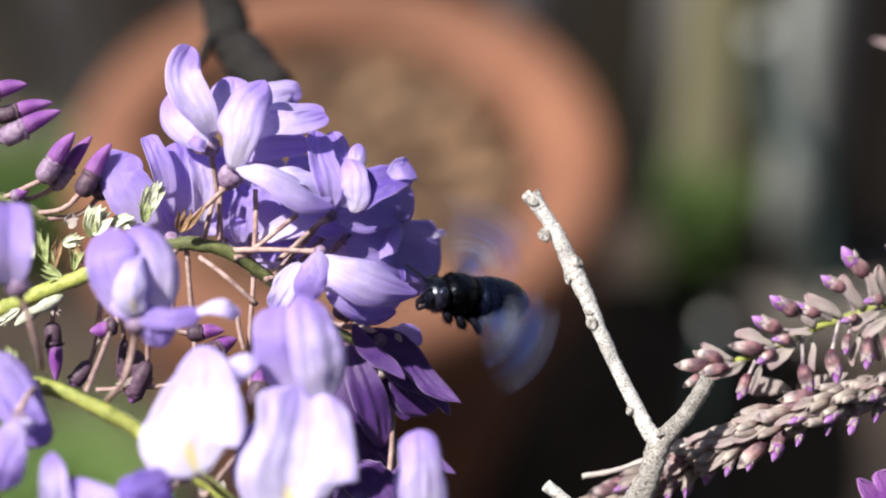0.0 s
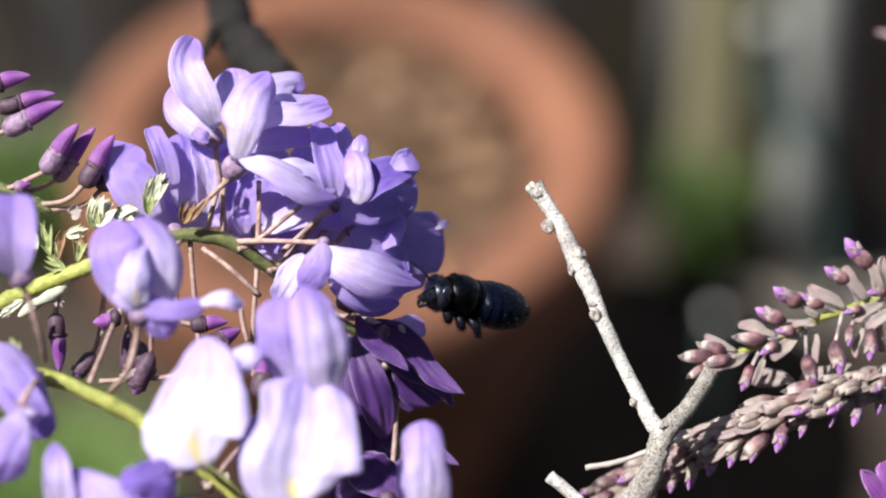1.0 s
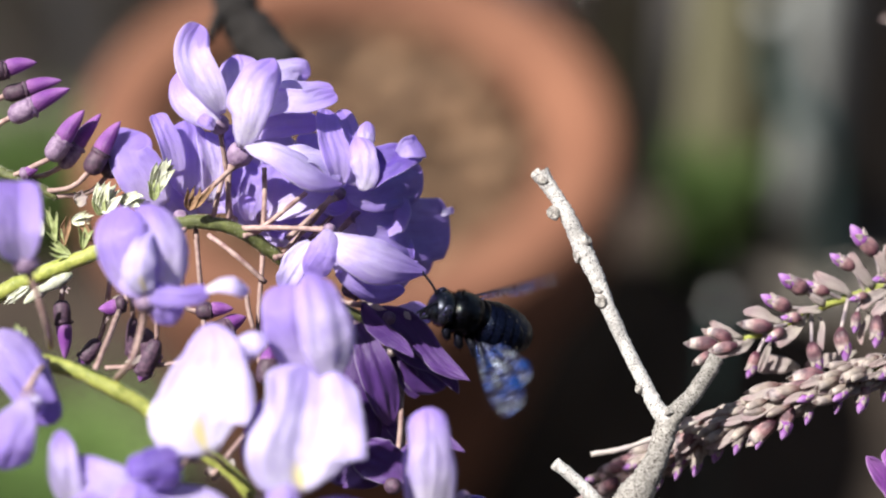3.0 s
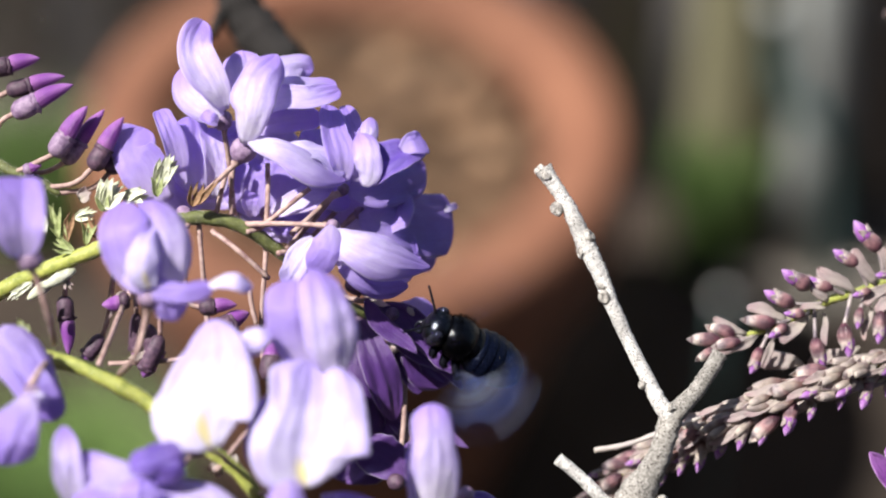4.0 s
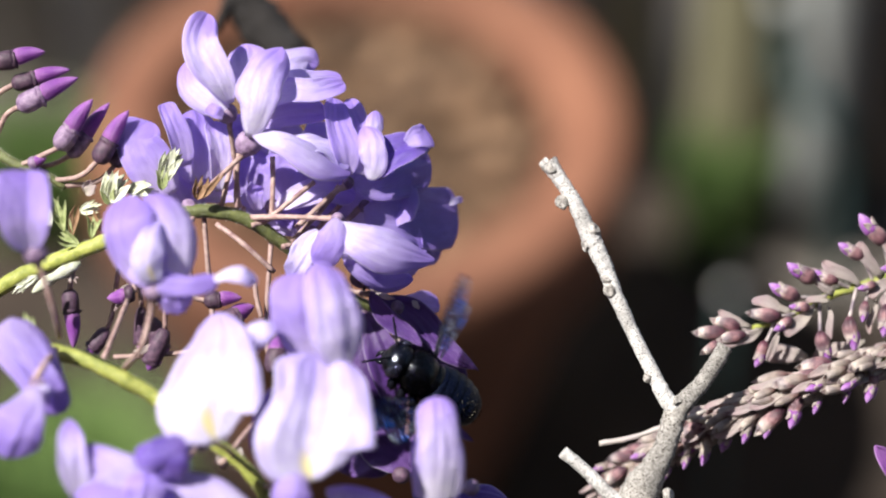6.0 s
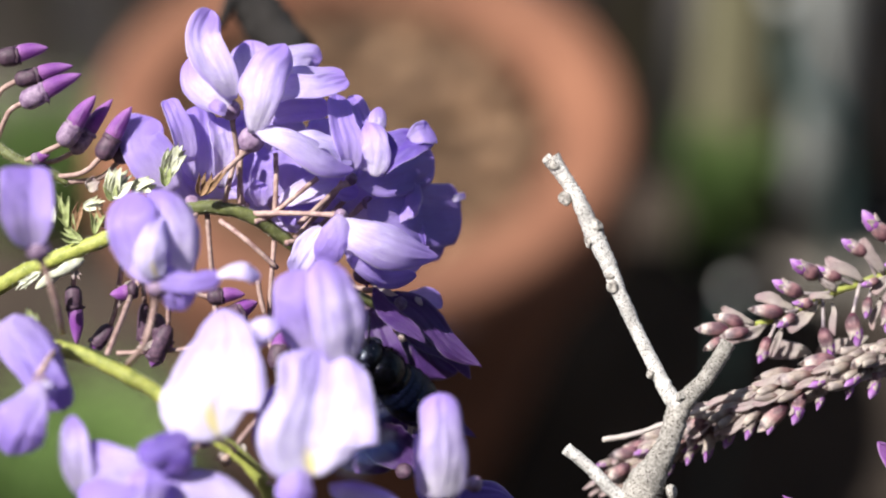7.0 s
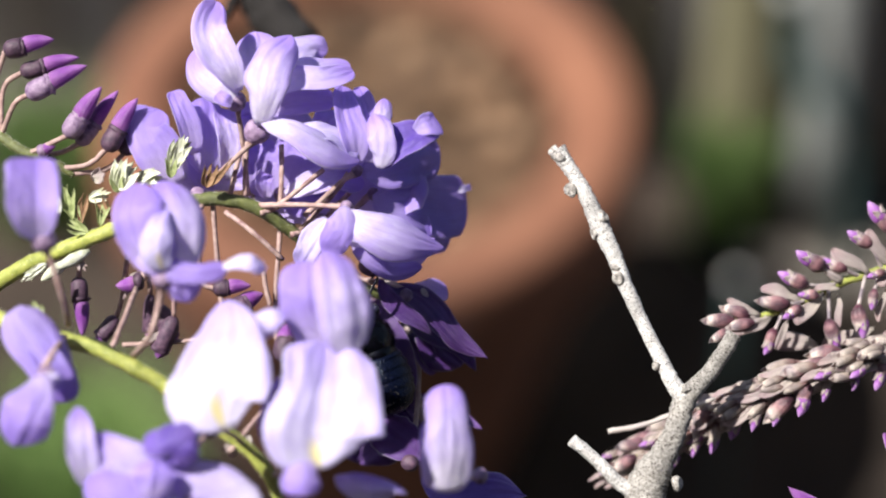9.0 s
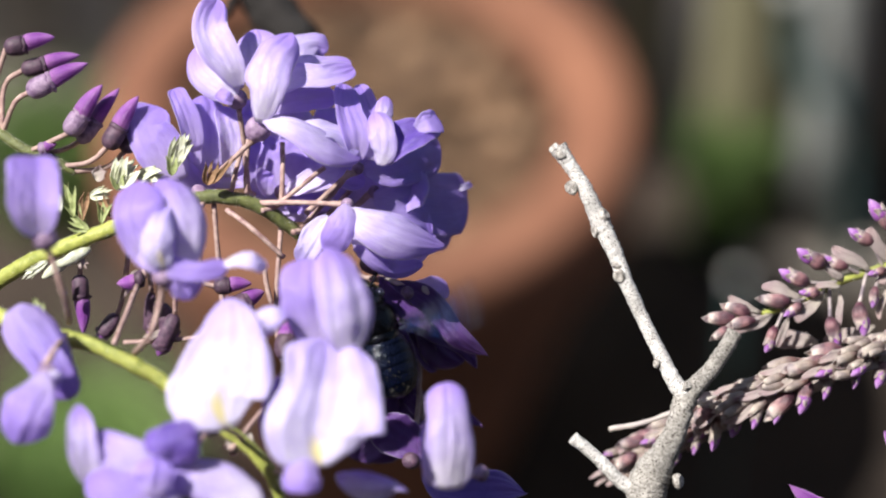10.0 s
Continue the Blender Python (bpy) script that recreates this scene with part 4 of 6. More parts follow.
petal(f, "banner", (-28.4, -1.1, -11), (-12.0, 10.3, -12), 21.2, LILAC, face=(0.2, 0.4, 1), bend=-0.3, cup=0.3)
petal(f, "banner", (-28.4, -4.9, -10), (-8.1, -7.5, -11), 16.2, LILAC, face=(0.2, 0.3, 1), bend=-0.3, cup=0.2)
f = flower(A, (-48.7, 5.2, -10), 1.8, ((-48.4, 1.4, -6), (-48.7, -0.6, -2.5)))
petal(f, "banner", (-48.8, 3.9, -11), (-57.8, 19.2, -13), 21.2, LILAC, face=(-0.2, 0.3, 1), bend=0.3, cup=0.3)
petal(f, "banner", (-46.2, 5.2, -11), (-43.7, 23.0, -12), 21.2, LILAC, face=(0.1, 0.3, 1), bend=0.3, cup=0.3)
petal(f, "banner", (-57.6, 1.4, -10), (-70.2, 10.3, -10), 15.0, LILAC, face=(-0.2, 0.3, 1), bend=0.3, cup=0.3)
# two lower flowers, shade painted into their violet petals
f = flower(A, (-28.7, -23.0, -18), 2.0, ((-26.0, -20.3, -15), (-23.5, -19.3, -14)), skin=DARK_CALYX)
petal(f, "keel", (-28.7, -23.0, -18), (-40.1, -35.7, -16), 13.8, SHADED_VIOLET, face=(0.1, 0.3, 1), cup=0.4)
petal(f, "banner", (-27.5, -23.0, -20), (-21.0, -43.5, -18), 11.2, SHADED_VIOLET, face=(-0.2, 0.3, 1), bend=0.3, cup=0.4)
petal(f, "wing", (-28.7, -21.7, -18), (-44.0, -20.3, -16), 11.2, SHADED_VIOLET, face=(0, 0.4, 1), bend=0.3, cup=0.4)
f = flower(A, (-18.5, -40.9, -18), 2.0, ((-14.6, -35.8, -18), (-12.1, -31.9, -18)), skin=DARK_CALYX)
petal(f, "wing", (-18.5, -40.9, -18), (-10.7, -56.1, -16), 13.8, SHADED_VIOLET, face=(-0.2, 0.3, 1), bend=0.3, cup=0.4)
petal(f, "banner", (-18.5, -42.3, -20), (-24.9, -58.9, -18), 15.0, SHADED_VIOLET, face=(0.1, 0.3, 1), bend=0.3, cup=0.4)

# shaded flowers under it; their dark violet has that shade painted in
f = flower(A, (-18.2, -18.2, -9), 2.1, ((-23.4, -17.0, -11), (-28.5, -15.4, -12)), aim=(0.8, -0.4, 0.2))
petal(f, "keel", (-17.5, -18.2, -7), (3.8, -34.2, -6), 6.8, SHADED_VIOLET, face=(-0.3, 0.5, 1), bend=0.5, cup=0.5)
petal(f, "keel", (-20.0, -16.8, -4), (-8.3, -29.0, -3), 4.8, SHADED_VIOLET, face=(-0.4, 0.5, 1), bend=0.3, cup=0.7)
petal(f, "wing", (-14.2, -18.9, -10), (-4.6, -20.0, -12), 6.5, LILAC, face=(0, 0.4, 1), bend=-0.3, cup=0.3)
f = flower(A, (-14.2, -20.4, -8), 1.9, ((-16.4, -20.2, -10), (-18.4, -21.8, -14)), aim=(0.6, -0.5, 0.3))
petal(f, "keel", (-14.5, -22.7, -10), (1.5, -37.6, -14), 6.2, SHADED_VIOLET, face=(-0.2, 0.4, 1), bend=0.3, cup=0.4)
petal(f, "wing", (-13.3, -25.4, -14), (-1.8, -36.5, -18), 8.0, SHADED_VIOLET, face=(0, 0.4, 1), bend=0.2, cup=0.4)
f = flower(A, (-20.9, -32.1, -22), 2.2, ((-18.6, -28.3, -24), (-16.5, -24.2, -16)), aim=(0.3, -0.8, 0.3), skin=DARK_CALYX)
petal(f, "keel", (-23.6, -28.1, -20), (-12.1, -47.0, -18), 6.0, SHADED_VIOLET, face=(-0.5, 0.3, 1), bend=0.4, cup=0.6)
petal(f, "keel", (-19.9, -33.4, -22), (-5.6, -49.6, -14), 5.9, SHADED_VIOLET, face=(-0.3, 0.3, 1), bend=0.3, cup=0.5)
petal(f, "keel", (-12.2, -43.8, -24), (2.8, -50.8, -16), 3.6, SHADED_VIOLET, face=(0, 0.5, 1), cup=0.5)
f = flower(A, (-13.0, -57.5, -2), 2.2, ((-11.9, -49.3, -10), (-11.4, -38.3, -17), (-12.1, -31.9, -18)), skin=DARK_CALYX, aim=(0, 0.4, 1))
petal(f, "banner", (-10.5, -57.5, -2), (-20.6, -48.8, -2), 10.1, SHADED_VIOLET, face=(-0.2, 0.4, 1), bend=0.4, cup=0.4)
petal(f, "keel", (-11.8, -57.6, -3), (-8.1, -47.1, -5), 6.4, SHADED_VIOLET, face=(0, 0.4, 1), cup=0.5)
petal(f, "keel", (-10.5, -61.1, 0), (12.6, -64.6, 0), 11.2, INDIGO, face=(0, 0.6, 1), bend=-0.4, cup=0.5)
f = flower(A, (2.4, -57.8, 28), 2, ((-3.7, -58.2, 8), (-9.5, -52.1, -10), (-12.2, -38.6, -17)), aim=(0, 0.6, 1))
blade(f, "wing_petal", ((-4.1, -59.5, 48), (-3.7, -51.1, 51), (-3.9, -43.6, 51), (-4.7, -37.1, 49)), (4.8, 5.5, 4.8, 2.4), (4.8, 5.1, 4.1, 1.9), PALE, cup=-0.26, face=(0.15, 0.1, 1), tip=0.85)
blade(f, "wing_petal", ((-7.6, -58.6, 45), (-7.9, -51.5, 46), (-7.6, -44.6, 45)), (1.9, 2.4, 1.5), (1.9, 2.4, 1.9), LILAC, cup=0.26, face=(-0.4, 0.1, 1))
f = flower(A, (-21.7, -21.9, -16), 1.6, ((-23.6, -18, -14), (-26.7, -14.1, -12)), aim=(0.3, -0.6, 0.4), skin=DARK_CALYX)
blade(f, "banner_petal", ((-21.4, -21.8, -14), (-18, -29.3, -11), (-15.3, -37, -12), (-13.8, -44.8, -15)), (1.7, 3.6, 3.9, 2.0), (2.0, 4.2, 4.2, 2.2), SHADED_VIOLET, cup=0.2, face=(0.3, 0.2, 1), blunt=0.5)
blade(f, "wing_petal", ((-23.1, -25.7, -17), (-21.7, -34.6, -15), (-20.2, -43.6, -15), (-19.2, -52.7, -18)), (2.0, 4.2, 4.8, 2.8), (2.0, 4.8, 4.8, 2.5), SHADED_VIOLET, cup=-0.2, face=(0.1, 0.3, 1), blunt=0.7)
blade(f, "keel_petal", ((-15.3, -27, -16), (-11.2, -32.1, -15), (-7.9, -38.6, -17)), (1.4, 2.8, 1.7), (1.4, 2.8, 1.7), SHADED_VIOLET, cup=0.3, face=(0.2, 0.3, 1), blunt=0.5)

# --- nearer raceme ---
B = raceme((-120.6, -15.0, -8), "wisteria raceme with pale open flowers on a bright green stem")
stem(B, ((-120.6, -15.0, -8), (-103.7, -22.9, 20), (-92.6, -27.6, 30), (-80.3, -29.9, 32.5), (-70.7, -34.4, 33.8), (-64.1, -38.4, 33.8), (-53.9, -46.2, 35), (-46.2, -51.9, 35), (-40.9, -59.4, 33.8), (-39.9, -69.1, 31.2)), (1.6, 1.75, 1.75, 1.75, 1.7, 1.6, 1.55, 1.5, 1.4, 1.0), GREEN_STEM)
f = flower(B, (-63.2, -15.3, 47), 2.8, ((-64.2, -20, 44), (-66.2, -27.1, 44), (-70.9, -32.1, 33)), aim=(0, 0.9, 0.4))
blade(f, "banner_petal", ((-63, -14.2, 45), (-67.3, -7.1, 48), (-69.4, -1.3, 48), (-68.9, 4.3, 44)), (3.6, 5.3, 4.8, 4.1), (4.4, 6.3, 6.1, 4.8), LILAC, cup=-0.13, face=(-0.15, 0.15, 1), wave=0.08)
blade(f, "banner_petal", ((-60.7, -14.2, 44), (-59.6, -7.1, 46), (-61, -1.3, 46), (-64.2, 4.6, 44)), (4.1, 6.1, 5.6, 3.6), (3.6, 5.6, 5.8, 3.6), PALE, cup=-0.16, face=(0.25, 0.12, 1), wave=0.08, blunt=0.7)
# white piece in front of the lobes, shaped as their bright highlight
blade(f, "wing_petal", ((-62.9, -13.8, 50), (-63.9, -9.4, 52), (-63.5, -4.8, 51), (-62.3, -1, 47)), (2.2, 3.6, 2.9, 1.2), (2.2, 3.1, 3.1, 1.7), SNOW, cup=-0.2, face=(0.15, 0.25, 1), blunt=0.6)
blade(f, "wing_petal", ((-68.5, -11.3, 48), (-62.2, -13.1, 49), (-55.8, -13.8, 49), (-49.9, -12.9, 47)), (1.7, 2.9, 2.7, 1.2), (1.7, 2.4, 2.4, 1.2), LILAC, cup=-0.29, face=(0, 0.6, 0.9))
blade(f, "wing_petal", ((-51.1, -12.9, 47), (-47.7, -11.5, 49), (-44.4, -11.7, 50), (-41.7, -13.2, 48)), (1.0, 1.9, 2.2, 1.2), (1.0, 1.9, 2.2, 1.5), SNOW, cup=-0.26, face=(0.1, 0.7, 0.9))
blade(f, "keel_petal", ((-61.3, -13, 47), (-59.4, -16.4, 48), (-57.5, -20.2, 46)), (2.4, 4.1, 1.9), (2.4, 3.4, 1.7), LILAC, cup=-0.26, face=(0, 0.1, 1))
f = flower(B, (-86.8, -7.6, 54), 2.8, ((-85.6, -11.7, 53), (-83.5, -19.9, 49), (-84.6, -25.2, 33)), aim=(0, 0.9, 0.4))
blade(f, "banner_petal", ((-87.5, -7.2, 56), (-87.7, -1.3, 59), (-88.1, 4.5, 58), (-89, 9.3, 55)), (2.1, 6.0, 6.2, 4.8), (1.7, 4.3, 4.8, 4.3), LILAC, cup=0.2, fold=0.1, face=(0.2, 0.1, 1), tip=0.85)
f = flower(B, (-53, -45.9, 52), 2.6, ((-50.6, -46.3, 54), (-48.2, -47.8, 50), (-47.9, -50.4, 34)), aim=(0, 0.6, 0.8))
blade(f, "banner_petal", ((-49.1, -45.6, 64), (-50.9, -40.5, 64), (-50.3, -35.4, 63), (-49.6, -29.9, 60), (-49.2, -25.2, 57), (-49.8, -19.8, 52)), (2.8, 9.9, 9.7, 7.8, 5.9, 3.1), (4.0, 8.7, 10.6, 9.4, 6.6, 2.4), SNOW, cup=-0.078, fold=0.1, face=(-0.05, 0.2, 1), wave=0.07, tip=0.86, flute=0.5, blunt=0.5)
blade(f, "wing_petal", ((-45.3, -30.1, 54), (-42.6, -25.4, 56), (-39.9, -23.3, 58), (-37.6, -23.7, 58)), (1.4, 3.1, 2.9, 1.7), (1.2, 2.6, 2.9, 1.9), SNOW, cup=-0.33, face=(0.2, 0.5, 1))
blade(f, "keel_petal", ((-52.2, -43.4, 62), (-57.9, -44.9, 65), (-62.2, -46.7, 65), (-65.5, -46.9, 62)), (1.7, 3.5, 4.0, 2.4), (1.4, 1.9, 2.6, 1.9), INDIGO, cup=-0.33, face=(0, 0.5, 1))
blade(f, "keel_petal", ((-56, -44, 63), (-58.7, -47.7, 66), (-60.3, -52.4, 64)), (2.8, 5.4, 4.0), (2.4, 5.2, 3.5), INDIGO, cup=-0.33, face=(0, 0.3, 1))
f = flower(B, (-26.3, -29.3, 47), 2.3, ((-29.1, -33.9, 48), (-33.8, -44.4, 48), (-40.5, -53.8, 33)), aim=(0, 0.8, 0.4))
blade(f, "banner_petal", ((-29, -29.1, 51), (-32.4, -23.2, 53), (-33.5, -17.4, 54), (-33.6, -11.7, 51)), (4.1, 5.5, 5.8, 4.1), (3.6, 4.8, 4.3, 3.6), LILAC, cup=0.16, face=(-0.3, 0.1, 1))
blade(f, "banner_petal", ((-24.2, -31.2, 55), (-25, -24.2, 58), (-27, -17.3, 58), (-29.3, -9.3, 54)), (3.6, 5.2, 4.3, 2.6), (3.3, 6.9, 6.7, 4.1), PALE, cup=-0.26, face=(0.3, 0.1, 1), flute=0.6, tip=0.82, blunt=0.7)
f = flower(B, (-34.5, -54.3, 52), 2.4, ((-37.1, -54.9, 51), (-41.1, -57, 34)), aim=(0, 0.4, 1))
blade(f, "banner_petal", ((-30.2, -53.4, 63), (-31.2, -46.8, 63), (-30, -38.4, 60), (-28.8, -28.2, 55)), (5.9, 10.6, 8.5, 9.2), (4.3, 13.3, 12.8, 6.2), SNOW, cup=-0.14, fold=0.3, face=(0.1, 0.15, 1), wave=0.08, flute=0.45, tip=0.84, blunt=0.62)
blade(f, "banner_petal", ((-38.2, -52.1, 56), (-40.1, -46.7, 56), (-39.5, -41.1, 54), (-36.4, -34.7, 51)), (1.9, 3.3, 3.6, 1.7), (2.9, 4.8, 4.8, 2.2), SHADED_IRIS, cup=-0.2, face=(-0.3, 0.1, 1))
blade(f, "wing_petal", ((-33.2, -50.9, 63), (-33.5, -54.2, 67), (-33.7, -58.3, 68)), (2.1, 4.0, 3.3), (2.1, 4.2, 3.5), LILAC, cup=-0.39, face=(0.1, 0.5, 1))
blade(f, "banner_petal", ((-21.1, -61.6, 51), (-20.8, -58.6, 52), (-20.2, -55.6, 51)), (3.6, 7.2, 7.2), (3.6, 7.9, 8.4), PALE, cup=-0.2, face=(0, 0.3, 1))
f = flower(B, (-62, -56.4, 58), 2.6, ((-58.7, -53.1, 56), (-55, -48.6, 38)), aim=(0, 0.5, 1))
blade(f, "wing_petal", ((-76.4, -57.2, 62), (-78, -51.3, 64), (-78.5, -46.2, 64), (-79.2, -41, 61)), (1.7, 2.8, 2.6, 1.4), (2.6, 3.5, 3.1, 1.4), PALE, cup=0.2, face=(0.1, 0.2, 1), blunt=0.6)
blade(f, "banner_petal", ((-58.2, -60, 62), (-64.9, -54.8, 63), (-70.6, -50.5, 63), (-77.5, -47, 61)), (4.7, 5.9, 5.2, 2.4), (4.7, 5.4, 4.3, 1.7), PALE, cup=-0.16, face=(-0.1, 0.4, 1), blunt=0.6)
blade(f, "banner_petal", ((-58.9, -61.3, 66), (-65.6, -58.4, 67), (-71.3, -56.7, 67), (-77.3, -55.8, 64)), (3.5, 4.7, 4.7, 3.5), (3.5, 4.2, 3.5, 2.4), LILAC, cup=-0.16, face=(-0.1, 0.4, 1))
blade(f, "banner_petal", ((-63.3, -58.9, 68), (-63, -54.3, 69), (-63.6, -51, 67)), (2.8, 4.0, 2.1), (3.0, 4.5, 2.1), LILAC, cup=-0.26, face=(0.2, 0.4, 1))
blade(f, "banner_petal", ((-42.3, -61.8, 61), (-49, -57.7, 62), (-55.9, -55.1, 62), (-61.7, -54.7, 61)), (3.6, 4.7, 4.7, 3.6), (3.6, 5.2, 4.7, 3.6), PALE, cup=-0.2, face=(0.1, 0.4, 1))
f = flower(B, (-86.3, -34.7, 56), 2.2, ((-84.9, -30.1, 54), (-84.9, -28, 36)), aim=(0.5, -0.5, 0.7))
blade(f, "banner_petal", ((-94.6, -21.8, 45), (-89.9, -27.5, 47), (-85.1, -33.8, 50), (-81.6, -40.3, 50)), (4.1, 6.1, 4.4, 2.4), (4.1, 5.8, 4.9, 2.4), SHADED_IRIS, cup=-0.26, face=(0.3, 0.3, 1))
blade(f, "banner_petal", ((-85.6, -34.4, 60), (-88, -38.2, 64), (-90.4, -43, 65), (-92.2, -48.9, 62)), (1.7, 5.0, 6.1, 3.5), (1.7, 4.7, 6.1, 4.3), LILAC, cup=-0.33, face=(-0.2, 0.2, 1))
blade(f, "wing_petal", ((-85.6, -34.3, 58), (-84.1, -35.6, 59), (-83.5, -38, 57)), (0.7, 1.7, 1.2), (0.7, 1.7, 1.2), PALE, cup=-0.33, face=(0.2, 0.4, 1))

# --- raceme still in bud ---
C = raceme((-122.6, 25.8, -18), "wisteria raceme with closed dark violet buds")
stem(C, ((-122.6, 25.8, -18), (-107.0, 16.4, -10), (-100.2, 12.1, -7), (-93.8, 10.0, -6), (-88.1, 6.4, -6)), (1.2, 1.2, 1.15, 1.0, 0.8), OLIVE_STEM)
bud(C, (-103.6, 34.1, -4), (-92.3, 36.6, -4), 4.5, stalk=((-106.7, 24.1, -8), (-106.4, 16.0, -10)))
bud(C, (-100.1, 29.4, -6), (-87.0, 32.7, -6), 4.2, stalk=((-104.2, 26.0, -8), (-105.1, 15.3, -10)))
bud(C, (-98.3, 24.2, -2), (-84.7, 30.7, -2), 4.8, skin=CALYX, stalk=((-101.3, 22.1, -4), (-105.1, 15.1, -10)))
bud(C, (-89.3, 14.9, -2), (-81.4, 25.9, -1), 5.0, skin=CALYX, stalk=((-93.4, 13.3, -3), (-97.8, 11.5, -6)))
bud(C, (-87.1, 13.2, -5), (-78.1, 25.3, -5), 4.2, skin=CALYX, stalk=((-91.3, 11.5, -6), (-96.5, 11.2, -7)))
bud(C, (-80.8, 11.9, -3), (-73.6, 23.5, -3), 4.8, stalk=((-84.7, 8.9, -4), (-91.3, 7.9, -6)))
bud(C, (-77.2, 11.0, -6), (-73.4, 18.8, -6), 4.0, stalk=((-81.2, 7.7, -6), (-88.8, 6.7, -6)))
bud(C, (-96.0, 11.4, -4), (-91.9, 12.9, -3), 3.0, skin=CALYX)

# hanging buds and stalks under the stem
bud(A, (-87.5, -16.3, -8), (-86.7, -29.7, -8), 4.2, stalk=((-86.7, -13.1, -6), (-84.5, -8.0, -2)))
bud(A, (-72.4, -17.0, -4), (-78.7, -18.2, -4), 4.2, share=0.3, stalk=((-72.8, -12.4, -4), (-74.2, -4.9, 0)))
bud(A, (-79.3, -25.3, -12), (-84.4, -31.7, -12), 3.8, share=0.7, stalk=((-77.8, -20.2, -10), (-75.1, -4.9, -2)))
bud(A, (-71.7, -20.2, -12), (-72.5, -30.5, -14), 3.2, share=0.8, stalk=((-72.1, -12.6, -10), (-72.0, -3.6, -2)))
bud(A, (-69.9, -22.8, -14), (-66.6, -31.7, -14), 4.2, share=0.8, stalk=((-70.2, -15.1, -10), (-70.2, -3.0, -3)))
bud(A, (-66.2, -25.2, -10), (-70.4, -34.8, -12), 4.5, share=0.8, stalk=((-66.0, -17.6, -8), (-65.8, -1.1, -3)))
bud(A, (-57.2, -19.0, -6), (-48.7, -18.3, -6), 4.0, share=0.4, stalk=((-59.8, -16.3, -6), (-60.8, 0.1, -3)))
bud(A, (-55.3, -25.1, -6), (-46.0, -20.1, -8), 5.0, share=0.6, stalk=((-56.0, -15.0, -6), (-57.0, 0.1, -3)))
bud(A, (-42.1, -35.2, -6), (-39.7, -26.4, -8), 5.0, share=0.6, stalk=((-43.5, -25.2, -8), (-42.2, -4.9, -7)))
bud(A, (-24.5, -13.1, -6), (-18.2, -15.6, -6), 4.2, share=0.6)
bud(A, (-11.7, -26.6, -14), (-15.8, -28.9, -13), 3.2, share=0.7, skin=HUSK)
for a, b, c in (((-49.1, 13.9, -1), (-49.6, 7.6, -2), (-49.7, 0.6, -3)), ((-41.6, 13.2, -2), (-41.5, 6.3, -1), (-42.0, -0.8, -3)), ((-32.2, 7.6, 0), (-36.5, 4.2, 1), (-42.2, -0.3, -2)),
                ((-50.7, 10.9, 0), (-51.9, 6.3, 0), (-53.1, 1.9, -2)), ((-26.7, 6.9, -1), (-29.7, 2.6, -1), (-37.5, -5.6, -6)), ((-53.8, -1.7, 2), (-47.7, -6.1, 4), (-41.0, -12.3, 2)),
                ((-45.9, -15.0, -6), (-45.3, -18.8, -6), (-44.4, -22.6, -6)), ((-24.5, 5.2, -8), (-30.2, -1.1, -8), (-37.2, -8.1, -8)), ((-78.1, -31.7, -12), (-70.4, -31.4, -12), (-57.7, -30.4, -12)),
                ((-72.4, -18.3, 12), (-73.9, -25.2, 26), (-75.8, -31.3, 32.5)), ((-43.2, -43.2, 26), (-45.9, -46.5, 31.2), (-50.2, -52.0, 36.4))):
    part("pedicel", tube(mm(a, b, c), 0.00058, 7, 6, 0.25), PEDICEL, A)


def sprout(owner, base, tip, count, spread, width, mat, name="young_leaf"):
    """A tuft of small folded leaves."""
    b, t = Vector(base), Vector(tip)
    ax = t - b
    side = Vector((-ax.y, ax.x, 0)).normalized()
    for i in range(count):
        k = (i / (count - 1) - 0.5) * 2 if count > 1 else 0
        end = b + ax * (1 - 0.25 * abs(k)) + side * spread * k + Vector((0, 0, 1.2 * math.cos(i * 2.1)))
        part(name, sheet(b, end, width, face=(0.4 * k, 0.2, 1), bend=0.3, cup=1.1, wave=0.15, shape="leaf", rows=10, cols=8, teeth=0.06), mat, owner)


sprout(A, (-66.0, 7.1, 0), (-62.2, 15.6, 1), 6, 2.2, 2.8, YOUNG)
sprout(A, (-78.0, 3.4, 0), (-74.5, 10.1, 2), 6, 3.2, 2.6, YOUNG)
sprout(A, (-73.7, 5.5, -2), (-67.8, 6.6, 0), 6, 1.8, 2.4, YOUNG)
sprout(A, (-66.1, 5.8, 0), (-65.7, 11.4, 1), 4, 1.2, 1.5, SPROUT)
sprout(A, (-77.4, 2.6, 0), (-78.1, 7.0, 1), 4, 1.5, 1.5, SPROUT)
sprout(A, (-87.6, -3.6, 1), (-89.4, 5.1, 3), 4, 2.0, 1.8, SPROUT)
sprout(A, (-85.4, -7.4, 1), (-87.7, 1.4, 2), 3, 1.0, 1.5, SPROUT)
sprout(A, (-85.8, -4.9, 2), (-84.1, 4.6, 3), 2, 0.5, 1.6, DRY, "dry_leaf")
sprout(A, (-58.0, 3.6, 3), (-55.8, 9.4, 4), 4, 1.8, 1.4, DRY, "dry_leaf")
sprout(A, (-57.8, 3.6, 3), (-50.1, 11.9, 5), 2, 0.5, 1.2, DRY, "dry_leaf")
sprout(A, (-83.4, 5.1, -3), (-80.7, 8.3, -2), 2, 1.0, 3.2, BRACT, "dry_leaf")
sprout(A, (-77.0, -7.3, 3), (-70.6, -10.6, 4), 2, 0.8, 2.0, YOUNG)
